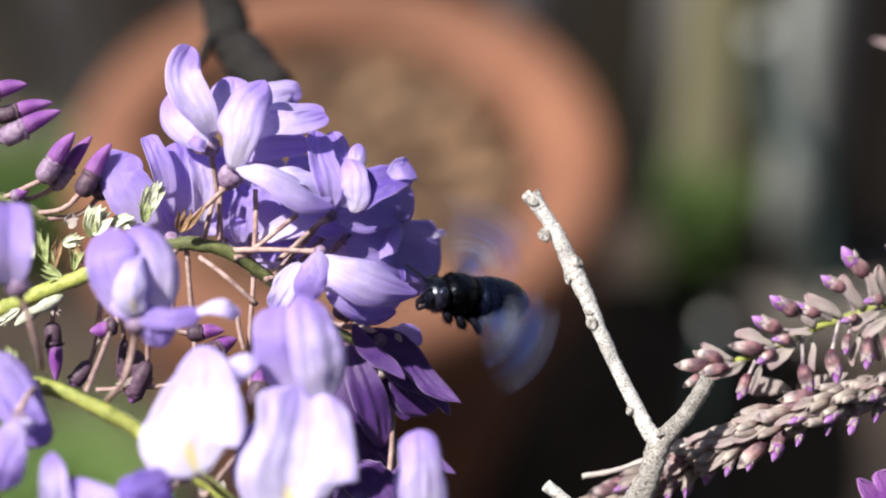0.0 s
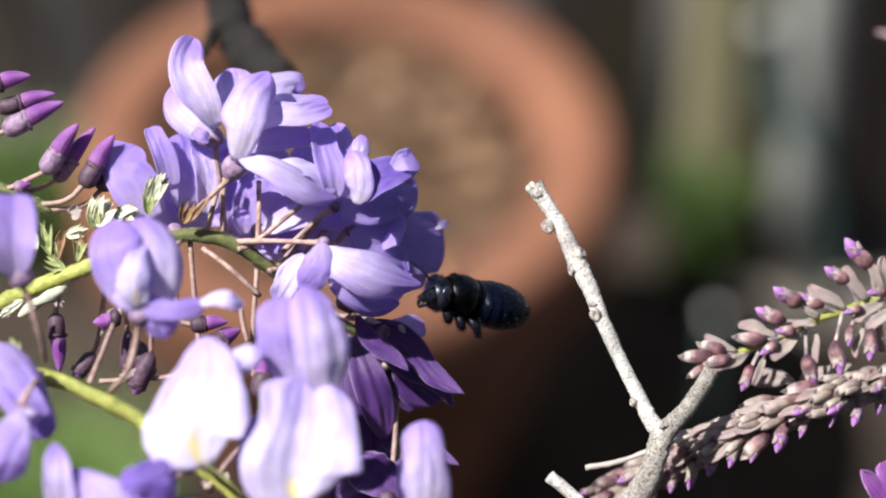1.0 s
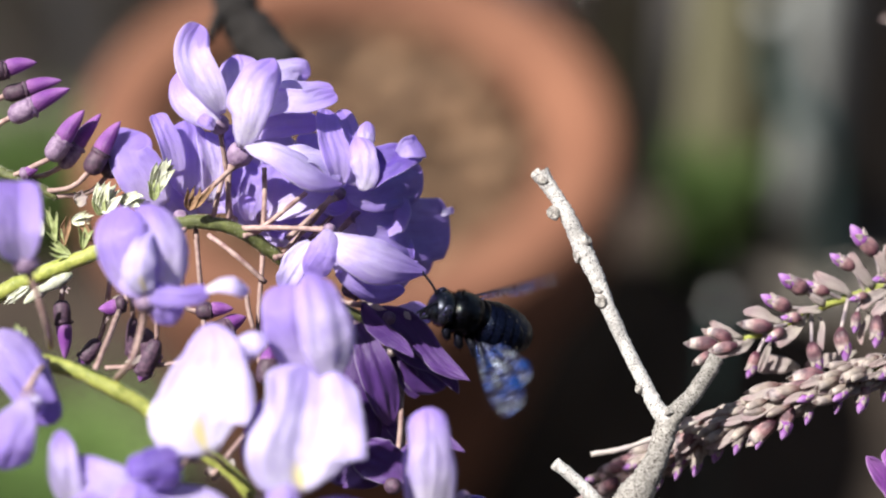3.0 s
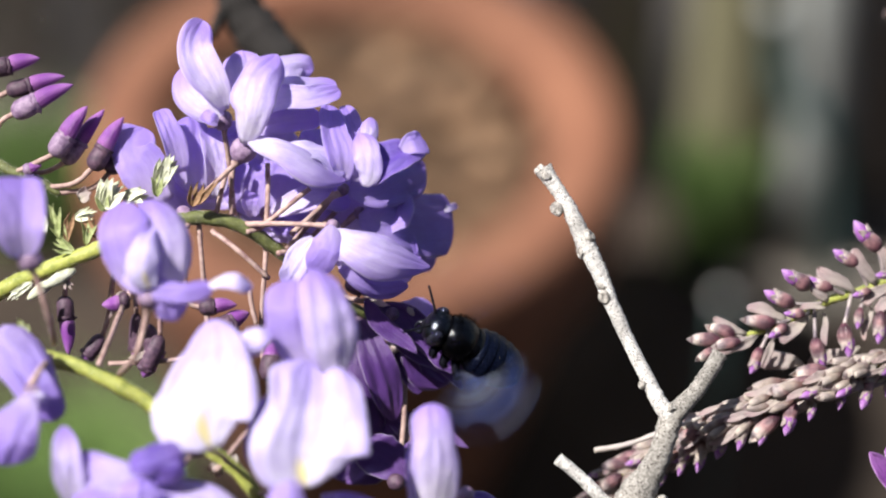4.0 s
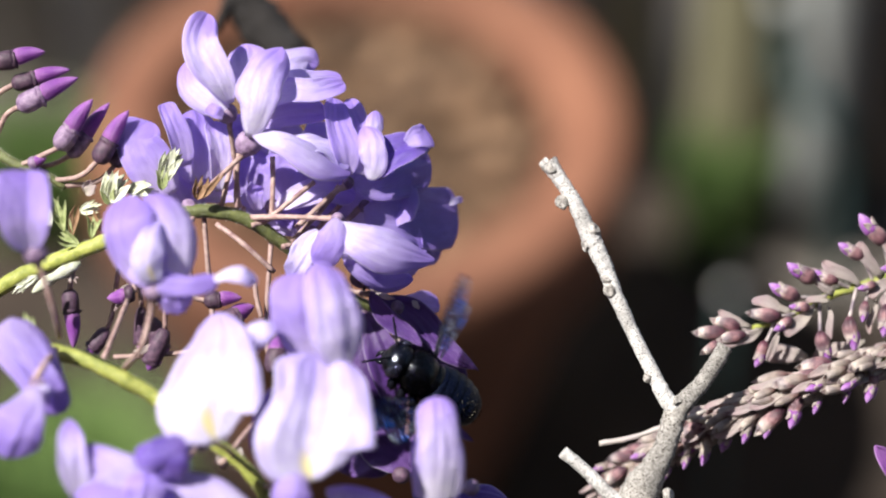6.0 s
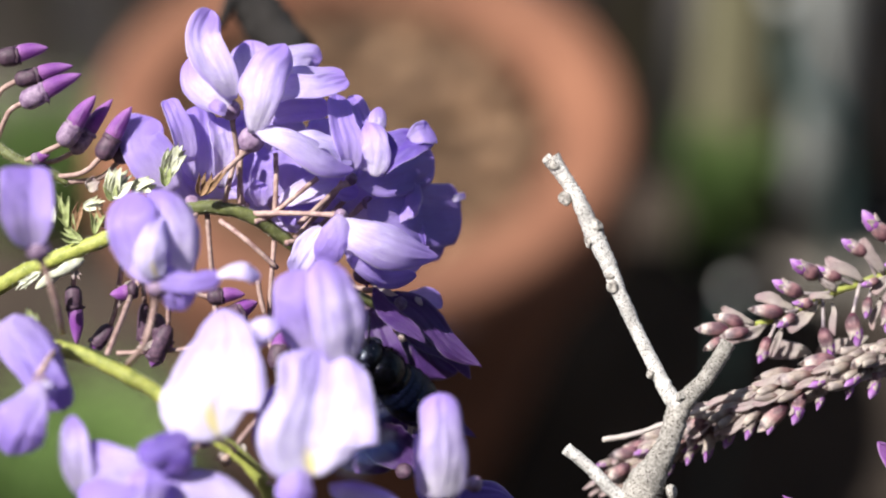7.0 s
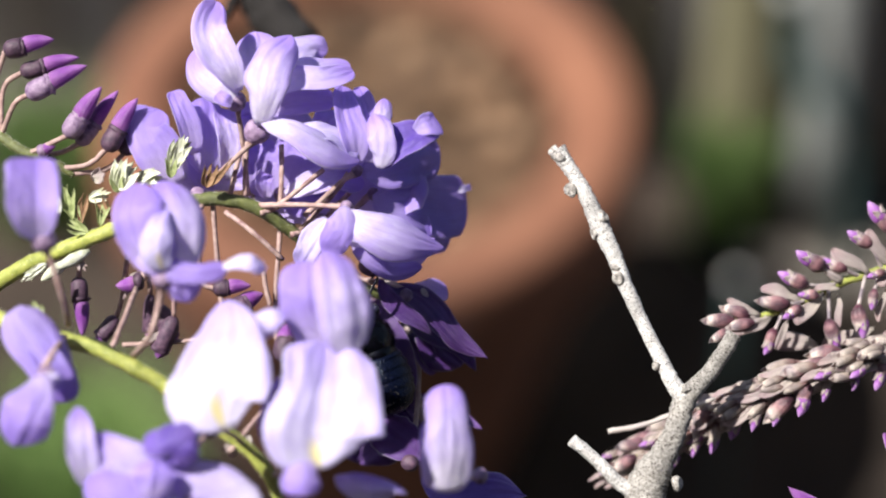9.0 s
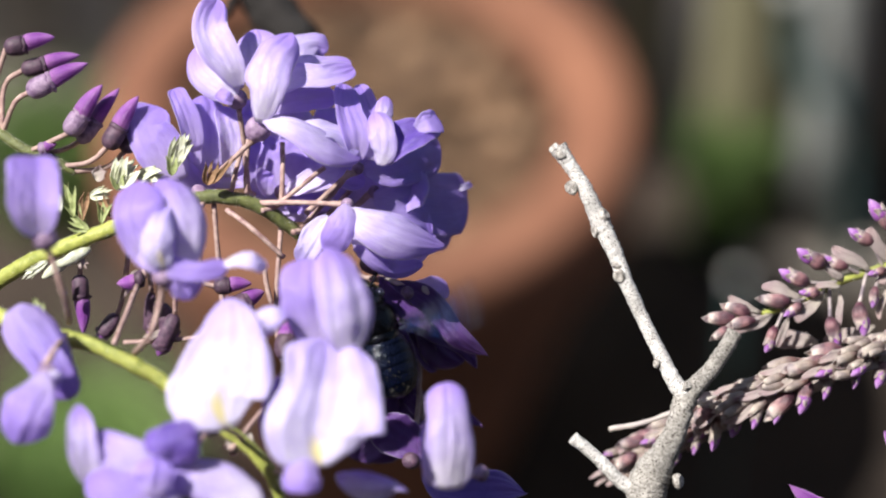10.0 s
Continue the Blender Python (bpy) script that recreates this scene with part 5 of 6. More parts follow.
for a, b in (((-83.8, -10.3, 2), (-91.0, -14.3, 4)), ((-88.0, -12.3, 2), (-94.2, -16.8, 4))):
    part("scale_bud", lathe(S(a), S(b), [(0, 0.0004), (0.2, 0.0010), (0.5, 0.0014), (0.8, 0.0010), (0.95, 0.0005), (1.0, 0.0002)], 12, 0.8, 0.3), YOUNG, A)
sprout(A, (-86.3, -12.3, 2), (-84.6, -14.8, 3), 3, 1.0, 1.0, BRACT, "dry_leaf")
sprout(A, (-93.2, -13.0, 2), (-98.8, -17.1, 3), 5, 1.1, 1.2, YOUNG)
sprout(A, (-84.0, -6.7, 2), (-88.9, -3.6, 3), 4, 1.5, 1.1, SPROUT)
sprout(A, (-81.5, -4.9, 2), (-80.2, 1.4, 3), 4, 1.8, 1.1, SPROUT)
sprout(A, (-79.0, -3.6, 2), (-82.6, 3.2, 3), 2, 1.1, 1.1, DRY, "dry_leaf")
sprout(A, (-90.2, -2.4, 2), (-92.6, 2.0, 3), 5, 1.8, 1.1, YOUNG)
sprout(A, (-84.1, 1.1, 1), (-78.9, 2.6, 3), 5, 1.5, 1.1, YOUNG)
sprout(B, (-90.9, -26.1, 33.8), (-91.9, -20.1, 35.1), 3, 1.8, 2.8, SPROUT)
sprout(B, (-89.1, -29.6, 33.8), (-90.5, -23.6, 36.4), 2, 1.8, 2.2, SPROUT)
sprout(B, (-49.3, -51.0, 33.8), (-51.7, -53.5, 32.5), 2, 1.2, 2.8, BRACT, "dry_leaf")


for base, tip, wide in (((-19.2, -16.5, -6), (-14.6, -18.3, -5), 1.8), ((-10.6, -18.8, -8), (-9.1, -20.6, -7), 1.5), ((-21.9, -15.0, -6), (-18.6, -16.2, -5), 1.2),
                        ((-66.5, -15.0, -4), (-67.5, -20.0, -3), 1.5), ((-74.1, -15.0, -6), (-77.4, -21.3, -6), 1.5), ((-69.0, -12.5, -5), (-65.6, -15.7, -4), 1.2),
                        ((-73.4, -30.3, -10), (-68.1, -28.7, -9), 1.5), ((-43.6, -47.9, 10), (-42.3, -53.9, 12), 2.0),
                        ((-47.5, -50.0, 16), (-48.2, -53.5, 18), 1.8)):
    part("dry_scrap", sheet(base, tip, wide, face=(0.2, 0.3, 1), bend=0.6, cup=0.7, wave=0.2, shape="leaf", rows=8, cols=6), BRACT, A)


# --- racemes in tight bud ---
def tight_bud(cluster, at, aim, size, rnd, open_tip, skin=None):
    """A small bud: swollen calyx, pale teeth round a violet mouth, or closed to a point."""
    a = Vector(at)
    d = Vector(aim).normalized()
    tip = a + d * size
    r = size * (0.165 if skin is GREY_HUSK else 0.215)
    share = 0.64 if open_tip else 0.85
    calyx = part("bud", lathe(S(a), S(a + d * size * share), [(k, q * r / 1000) for k, q in ((0, 0.3), (0.1, 0.62), (0.3, 0.95), (0.5, 1.0), (0.75, 0.9), (0.92, 0.74), (1.0, 0.55))], 12, 0.9, 0.3), skin or HUSK, cluster)
    side = d.cross(Vector((0, 0, 1))).normalized()
    up = side.cross(d)
    if open_tip:
        part("folded_petal", fold_bud(a + d * size * 0.3, a + d * size * 0.93, r * 0.88), BUD_TIP, calyx)
        for k in range(4):
            t = 0.5 + k * math.pi / 2
            out = side * math.cos(t) + up * math.sin(t)
            foot = a + d * size * 0.48 + out * r * 0.82
            part("sepal", sheet(foot, foot + d * size * 0.24 + out * r * 0.12, r * 0.95, face=out, bend=0.5, cup=-0.6, shape="leaf", rows=6, cols=5, thick=0.1), BRACT, calyx)
    else:
        part("sepal", sheet(a + d * size * 0.45, tip + d * 0.3, r * 1.7, face=(-d.y * 0.3, d.x * 0.3, 1), bend=0.4, cup=0.9, shape="leaf", rows=7, cols=6), BRACT if skin is GREY_HUSK else HUSK, calyx)
    return calyx


def bract(owner, base, tip, width, face=(0, 0.2, 1), bend=-0.5, cup=0.6):
    part("bract", sheet(base, tip, width * 0.8, face=face, bend=bend, cup=cup, wave=0.16, shape="banner", rows=9, cols=8), BRACT, owner)


def husk(cluster, foot, base, tip, ripe=True):
    """One bud on its short stalk, from the stem's foot."""
    b, t, f0 = Vector(base), Vector(tip), Vector(foot)
    d = t - b
    calyx = tight_bud(cluster, b, d, d.length, None, ripe)
    part("pedicel", tube([S(f0), S((f0 + b) * 0.5 + Vector((0, -0.3, 0.2))), S(b + d * 0.06)], 0.00045, 6, 4), HUSK, calyx)
    return calyx


def dense_raceme(line, radii, label, seed, step, size):
    rnd = random.Random(seed)
    cl = raceme(line[-1], label, "budding racemes")
    stem(cl, line, radii, GREEN_STEM)
    pts = spline(line, 24)
    n, gone = 0, 0.0
    for i in range(1, len(pts) - 2):
        gone += (pts[i] - pts[i - 1]).length
        if gone < step:
            continue
        gone = 0.0
        n += 1
        t = (pts[i - 1] - pts[i + 1]).normalized()
        side = Vector((-t.y, t.x, 0))
        turn = n * 2.4
        out = side * math.cos(turn) + Vector((0, 0, 1)) * math.sin(turn)
        foot = pts[i]
        full = size * (0.62 + 0.38 * min(1.0, i / len(pts) * 3.5))
        hang = n % 5 == 0
        at = foot + out * rnd.uniform(1.0, 3.4) + t * 1.0
        aim = t * rnd.uniform(0.8, 1.2) + out * rnd.uniform(0.15, 0.5) + Vector((0, -0.1, 0))
        if hang:
            at = foot + Vector((0, -1.6, rnd.uniform(0.2, 1.6)))
            aim = t * 0.35 + Vector((0, -1, 0.2))
        b = tight_bud(cl, at, aim, full * rnd.uniform(0.7, 1.05), rnd, hang or rnd.random() < 0.25, GREY_HUSK if n % 3 else HUSK)
        part("pedicel", tube([S(foot), S(foot + (at - foot) * 0.55 + t * 0.2), S(at + aim.normalized() * 0.4)], 0.0005, 6, 3), GREEN_STEM, b)
        more = at + t * rnd.uniform(-1.5, 1.5) + side * rnd.uniform(-2.2, 2.2) + Vector((0, 0, rnd.uniform(-0.5, 2.0)))
        tight_bud(cl, more, t + side * rnd.uniform(-0.3, 0.3) + Vector((0, 0, rnd.uniform(0, 0.3))), full * rnd.uniform(0.6, 0.9), rnd, False, GREY_HUSK)
        for k in range(1 + n % 2):
            start = foot + out * rnd.uniform(0.3, 3.2) + Vector((rnd.uniform(-1, 1), rnd.uniform(-0.6, 0.6), rnd.uniform(0, 1)))
            end = start + t * full * rnd.uniform(0.8, 1.4) + out * rnd.uniform(0.3, 1.6) + Vector((0, rnd.uniform(-1.0, 0.5), 0.4))
            bract(b, start, end, full * rnd.uniform(0.2, 0.3), (out.x * 0.4, out.y * 0.4 + 0.3, 1), rnd.uniform(-0.6, 0.3), rnd.uniform(0.4, 1.1))
    return cl


D = raceme((118.1, -7.7, -30), "budding wisteria raceme with pinkish husks and violet bud tips", "budding racemes")
stem(D, ((57.5, -26.6, -14), (65.9, -25.4, -15), (75.6, -21.9, -16), (84.0, -17.8, -17), (91.8, -15.5, -18), (101.7, -12.1, -20), (118.1, -7.7, -30)), (0.5, 0.75, 0.9, 1.0, 1.0, 1.05, 1.2), GREEN_STEM)
# buds above the stem
h = husk(D, (97.7, -13.4, -19), (96.2, -6.5, -17), (89.8, 1.2, -16))
bract(h, (100.5, -12.7, -18), (95.4, -5.0, -16), 3.2, cup=0.9)
bract(h, (100.9, -11.4, -19), (98.7, -3.7, -17), 3.8, (0.3, 0.2, 1))
h = husk(D, (93.7, -14.9, -18), (91.3, -9.5, -16), (84.9, -5.7, -15))
bract(h, (95.3, -14.2, -17), (90.1, -5.7, -15), 3.8)
h = husk(D, (85.3, -17.3, -17), (80.1, -14.7, -14), (73.1, -10.1, -13))
bract(h, (84.5, -17.8, -16), (79.3, -12.0, -15), 3.8, (0.2, 0.3, 1))
h = husk(D, (84.0, -17.8, -17), (76.3, -18.4, -12), (68.9, -14.9, -12))
h = husk(D, (89.2, -16.3, -18), (85.3, -14.9, -15), (79.2, -12.1, -15))
bract(h, (90.5, -16.0, -16), (81.8, -10.3, -15), 4.2, (0.1, 0.5, 1))
h = husk(D, (76.2, -21.6, -16), (72.3, -22.5, -13), (64.4, -21.8, -13), False)
bract(h, (75.1, -21.8, -15), (65.8, -19.0, -14), 3.8, (0, 0.6, 1))
h = husk(D, (80.0, -20.1, -16), (78.8, -20.5, -12), (73.5, -20.2, -12))
bract(h, (83.5, -19.0, -13), (77.7, -19.2, -12), 2.2)
h = husk(D, (65.9, -25.4, -15), (63.2, -25.3, -13), (56.5, -23.0, -13), False)
bract(h, (65.8, -24.9, -14), (58.1, -21.5, -13), 2.8, (0, 0.6, 1))
h = husk(D, (63.2, -26.0, -14), (59.8, -26.3, -12), (52.4, -26.1, -12), False)
h = husk(D, (62.0, -26.4, -14), (59.0, -27.8, -12), (54.2, -31.1, -12), False)
h = husk(D, (67.2, -25.4, -15), (64.2, -26.5, -11), (57.9, -27.8, -11), False)
bract(h, (68.2, -25.3, -13), (59.2, -28.8, -11), 4.0, (0, -0.2, 1))
h = husk(D, (74.3, -22.4, -16), (74.8, -23.0, -12), (70.0, -25.9, -11))
bract(h, (79.7, -21.0, -13), (73.1, -26.8, -11), 4.2, (0.2, 0.1, 1), 0.6)
# buds that hang below it
h = husk(D, (71.0, -23.9, -15), (69.0, -28.1, -13), (66.2, -34.5, -13))
bract(h, (71.8, -26.0, -13), (69.1, -32.6, -11), 2.5, (0.3, 0.2, 1))
h = husk(D, (81.3, -19.3, -16), (81.0, -25.8, -13), (83.0, -33.7, -13))
bract(h, (83.2, -20.3, -15), (83.4, -27.9, -14), 2.2, (-0.3, 0.2, 1))
h = husk(D, (89.8, -16.0, -17), (87.6, -22.5, -13), (88.7, -31.1, -12))
bract(h, (94.2, -19.0, -15), (92.3, -26.6, -14), 2.2, (-0.3, 0.2, 1))
h = husk(D, (93.1, -15.3, -18), (91.4, -19.0, -13), (90.3, -24.3, -12))
h = husk(D, (97.7, -13.4, -19), (96.1, -19.8, -14), (95.2, -27.9, -13))
bract(h, (98.0, -15.3, -18), (98.7, -25.4, -16), 3.2)
h = husk(D, (101.7, -12.5, -20), (100.4, -19.0, -15), (101.5, -26.6, -14))
h = husk(D, (94.4, -15.0, -18), (93.7, -15.2, -13), (89.0, -16.4, -12))
bract(h, (99.1, -13.3, -15), (92.4, -18.5, -13), 3.8, (0.2, 0.1, 1), 0.5)
h = husk(D, (98.2, -13.3, -18), (99.7, -11.3, -14), (94.2, -11.8, -13))
bract(h, (100.4, -15.2, -15), (95.1, -20.3, -14), 3.8)
h = husk(D, (105.2, -11.2, -22), (104.6, -5.0, -18), (101.1, 4.0, -17))
bract(h, (106.3, -10.2, -21), (102.7, -1.2, -18), 3.8)
bract(h, (79.2, -32.0, -20), (68.9, -30.7, -20), 5.8, (0, 0.3, 1), -0.3, 0.3)
bract(h, (92.2, -28.2, -21), (80.6, -32.1, -21), 4.2, (0, 0.3, 1), -0.3, 0.3)

dense_raceme(((34.2, -61.7, -30), (41.5, -56.2, -26), (52.1, -49.8, -20), (62.4, -43.7, -13), (74.8, -38.7, -10), (89.0, -34.2, -11), (118.1, -25.9, -30)), (0.5, 0.7, 0.8, 0.9, 0.95, 1.0, 1.2),
             "dense budding wisteria raceme with grey-brown husks", 12, 0.95, 9.2)
dead = part("dry_stalk", tube(mm((31.2, -51.0, -10), (37.5, -50.0, -10), (45.1, -47.4, -10), (55.3, -43.6, -10)), [0.0007, 0.0006, 0.0006, 0.0005], 7, 5, 0.6), BRACT, None)
tagged(dead, "thin dry stalk caught in the dense budding raceme", "stalk")

# flower at the lower right
G = raceme((115.2, -64.7, -12), "wisteria flower with narrow violet petals")
stem(G, ((117.8, -63.6, -28), (109.1, -64.9, -14), (102.2, -65.8, -10)), (1.0, 0.9, 0.8), OLIVE_STEM)
f = flower(G, (101.6, -64.4, -8), 2.2, None, aim=(-0.5, 0.4, 0.5))
petal(f, "keel", (101.8, -63.0, -7), (92.8, -51.3, -6), 7.0, BUD, face=(0.3, 0.3, 1), bend=0.3, cup=0.4)
petal(f, "wing", (103.2, -61.8, -8), (97.5, -49.8, -8), 6.5, BUD, face=(0.2, 0.3, 1), bend=0.3, cup=0.4)
petal(f, "keel", (84.2, -71.0, -6), (71.6, -63.2, -6), 3.8, BUD, face=(0, 0.4, 1), bend=0.3, cup=0.4)

# --- the forked twig ---
def knot(owner, at, aim, size):
    bm = lathe(S(Vector(at) - Vector(aim) * size * 0.8), S(Vector(at) + Vector(aim) * size * 0.25), [(0, size * 0.9 / 1000), (0.5, size / 1000), (0.8, size * 0.95 / 1000), (0.95, size * 0.8 / 1000), (1.0, size * 0.6 / 1000), (0.93, size * 0.45 / 1000), (0.9, size * 0.1 / 1000)], 14, 0.9, 0.5)
    part("bud_scar", bm, CUT, owner)


twig = cane("forked_twig", "bare grey forked twig with lenticels and bud scars", [
    ("cane", drop_line((40.0, -70.3, 2)), [0.007, 0.0055, 0.0036]),
    ("trunk", mm((39.4, -73.4, 2), (38.9, -64.4, 2), (40.4, -59.7, 2), (42.6, -56.0, 2), (45.5, -50.6, 1), (47.5, -44.1, 0), (49.8, -40.9, 0), (52.8, -37.9, -1), (56.0, -33.6, -2), (58.9, -29.0, -3)),
     [0.0040, 0.0046, 0.0043, 0.0031, 0.0025, 0.0027, 0.0022, 0.0019, 0.00185, 0.0018]),
    ("fork", mm((48.5, -43.4, 0), (45.7, -40.6, 1), (42.7, -34.8, 1), (38.6, -26.7, 1), (34.3, -17.3, 2), (31.9, -11.1, 2), (28.9, -4.9, 2), (27.8, -2.6, 2), (24.9, 3.7, 3), (22.2, 7.8, 3), (20.2, 10.8, 3), (19.3, 12.1, 3)),
     [0.0020, 0.0019, 0.0016, 0.00155, 0.0017, 0.0018, 0.0022, 0.0020, 0.00165, 0.0016, 0.0019, 0.0021]),
    ("stub", mm((38.8, -64.7, 2), (33.1, -61.5, 3), (28.1, -56.4, 4), (22.6, -51.8, 5)), [0.0020, 0.0015, 0.0014, 0.0014]),
])
knot(twig, (22.3, 3.1, 3.9), (-0.5, -0.25, 0.85), 1.6)
knot(twig, (27.4, -6.6, 2.8), (-0.9, -0.2, 0.45), 1.3)
knot(twig, (29.8, -2.6, 3.2), (0.75, 0.5, 0.5), 1.6)
knot(twig, (32.8, -16.5, 3.7), (-0.25, -0.35, 0.9), 1.6)
knot(twig, (32.8, -13.6, 3.4), (0.5, 0.5, 0.7), 1.3)
knot(twig, (40.9, -35.8, 2), (-0.9, -0.2, 0.4), 1.0)
knot(twig, (48.1, -40.5, 2.4), (0.5, 0.5, 0.8), 1.2)
knot(twig, (20.6, 11.1, 4), (0.6, 0.5, 0.7), 1.8)
knot(twig, (18.5, 11.8, 3.4), (-0.6, 0.6, 0.6), 1.4)
knot(twig, (46.3, -61.5, 3.5), (0.8, 0.1, 0.4), 1.7)
knot(twig, (37.2, -61.0, 4.5), (-0.6, 0.3, 0.7), 2.2)

# dark withered stem, behind the flowers
withered = holder("withered_stem", S((-123.3, 23.3, -20)), "dark withered wisteria stem behind the blossom", "branch")
part("shoot", tube(mm((-123.3, 23.3, -20), (-126.8, 80.2, -60), (-103.4, 97.3, -100), (-73.6, 89.2, -118), (-59.9, 70.4, -120), (-55.5, 57.3, -120), (-50.2, 48.3, -118), (-41.1, 40.6, -110)), [0.0025, 0.0025, 0.003, 0.004, 0.005, 0.006, 0.0062, 0.004], 16, 8, 0.2), DARK_BARK, withered)
part("side_shoot", tube(mm((-55.5, 57.3, -120), (-60.0, 54.1, -116), (-62.6, 48.0, -112)), [0.003, 0.0018, 0.001], 10, 6, 0.5), DARK_BARK, withered)

# ---- the bee ----
def ball(center, radii, squash_tail=0.0, rings=18, sides=24, ridges=0, bm=None):
    bm = bm or bmesh.new()
    cx, cy, cz = center
    rows = []
    for i in range(rings + 1):
        th = math.pi * i / rings
        x = -math.cos(th)
        r = max(math.sin(th) ** 0.85, 0.02)
        if squash_tail:
            r *= 1 + squash_tail * x
        if ridges:
            r *= 1 + 0.085 * (1 - ((x + 1) / 2 * ridges) % 1.0)
        rows.append([bm.verts.new(((cx + x * radii[0]) / 1000, (cy + r * radii[1] * math.cos(2 * math.pi * j / sides)) / 1000,
                                   (cz + r * radii[2] * math.sin(2 * math.pi * j / sides)) / 1000)) for j in range(sides)])
    for a, b in zip(rows, rows[1:]):
        for j in range(sides):
            bm.faces.new((a[j], a[(j + 1) % sides], b[(j + 1) % sides], b[j]))
    bm.faces.new(rows[0][::-1])
    bm.faces.new(rows[-1])
    return bm


def own(points):
    return [Vector(p) / 1000 for p in points]


def fur(center, radii, count, length, seed, keep):
    rnd = random.Random(seed)
    bm = bmesh.new()
    while count:
        d = Vector((rnd.gauss(0, 1), rnd.gauss(0, 1), rnd.gauss(0, 1))).normalized()
        if not keep(d):
            continue
        count -= 1
        p = Vector((center[0] + d.x * radii[0], center[1] + d.y * radii[1], center[2] + d.z * radii[2]))
        tip = p + (d + Vector((rnd.uniform(-0.5, 0.2), rnd.uniform(-0.4, 0.4), rnd.uniform(-0.4, 0.4)))).normalized() * length * rnd.uniform(0.6, 1.2)
        side = d.orthogonal().normalized() * 0.045
        u = d.cross(side)
        ring = [bm.verts.new((p + side) / 1000), bm.verts.new((p - side * 0.5 + u) / 1000), bm.verts.new((p - side * 0.5 - u) / 1000)]
        t = bm.verts.new(tip / 1000)
        for k in range(3):
            bm.faces.new((ring[k], ring[(k + 1) % 3], t))
    return bm


def wing_bm(length, chord, side, back):
    """A wing in its hinge's space, out along y, trailing edge towards -x."""
    bm = bmesh.new()
    uvl = bm.loops.layers.uv.new("UVMap")
    rows, cols = 16, 8
    co = {}
    grids = []
    for layer in (0, 1):
        grid = []
        for i in range(rows + 1):
            s = i / rows
            lead = chord * (0.10 + 0.22 * math.sin(s * 2.2)) * (1 - s ** 6)
            trail = -chord * (0.12 + 0.62 * math.sin(min(s * 1.25, 1.0) * 1.57) ** 0.8) * (1 - s ** 5) ** 0.5
            row = []
            for j in range(cols + 1):
                q = j / cols
                x = lead + (trail - lead) * q - back * s * length
                z = 0.25 * math.sin(q * 9 + s * 2) * 0.5 * q + 0.5 * s * (1 - s) - layer * 0.04
                v = bm.verts.new((x / 1000, side * s * length / 1000, z / 1000))
                co[v] = (s, q)
                row.append(v)
            grid.append(row)
        grids.append(grid)
    for layer, grid in enumerate(grids):
        for i in range(rows):
            for j in range(cols):
                q = (grid[i][j], grid[i][j + 1], grid[i + 1][j + 1], grid[i + 1][j])
                bm.faces.new(q if layer else q[::-1])
    top, low = grids
    edge = [(0, j) for j in range(cols)] + [(i, cols) for i in range(rows)] + [(rows, j) for j in range(cols, 0, -1)] + [(i, 0) for i in range(rows, 0, -1)]
    for (i, j), (k, l) in zip(edge, edge[1:] + edge[:1]):
        bm.faces.new((top[i][j], top[k][l], low[k][l], low[i][j]))
    for f in bm.faces:
        for lp in f.loops:
            lp[uvl].uv = co[lp.vert]
    bmesh.ops.recalc_face_normals(bm, faces=bm.faces)
    return bm


def vein_bm(length, chord, side, back):
    bm = bmesh.new()
    for q0, q1, end in ((0.30, 0.16, 0.96), (0.05, 0.02, 0.9), (-0.1, -0.2, 0.85), (-0.15, -0.45, 0.7)):
        pts = [Vector(((chord * (q0 * 0.4 + (q1 - q0 * 0.4) * t + 0.18 * math.sin(t * 2.6)) - back * t * length) / 1000, side * t * length / 1000, (0.5 * t * (1 - t) + 0.05) / 1000)) for t in (0.02, end * 0.33, end * 0.66, end)]
        tube(pts, [0.00022, 0.00015, 0.0001, 0.00006], 5, 4, 0.0, bm)
    return bm


bee = holder("carpenter_bee", (0, 0, 0), "large black carpenter bee with smoky blue-violet wings, hovering at the blossom", "bee")
HINGE = {1: (0.2, 4.5, -2.8), -1: (2.8, -4.4, 2.2)}
part("head", ball((10.2, 0, -0.5), (3.4, 4.3, 3.8)), SHELL, bee)
part("clypeus", ball((11.9, 0, -1.6), (1.9, 2.3, 2.5)), SHELL, bee)
thorax = part("thorax", ball((4.6, 0, 0.2), (5.0, 5.0, 4.7)), COAT, bee, "domed glossy black thorax with a furry collar")
part("scutellum", ball((0.9, 0, 0.7), (2.8, 4.3, 3.7)), COAT, thorax)
part("collar", fur((4.6, 0, 0.2), (5.0, 5.0, 4.7), 3200, 0.9, 2, lambda d: d.z < 0.7 or d.x > 0.4 or d.x < -0.5), FUR, thorax, "short black fur")
part("face_fur", fur((10.2, 0, -0.5), (3.4, 4.3, 3.8), 1100, 0.7, 5, lambda d: d.x < 0.85), FUR, bee)
abdomen = part("abdomen", ball((-5.2, 0, -0.3), (8.4, 5.5, 4.7), 0.05, 28, 28), SHELL, bee, "glossy blue-black banded abdomen")
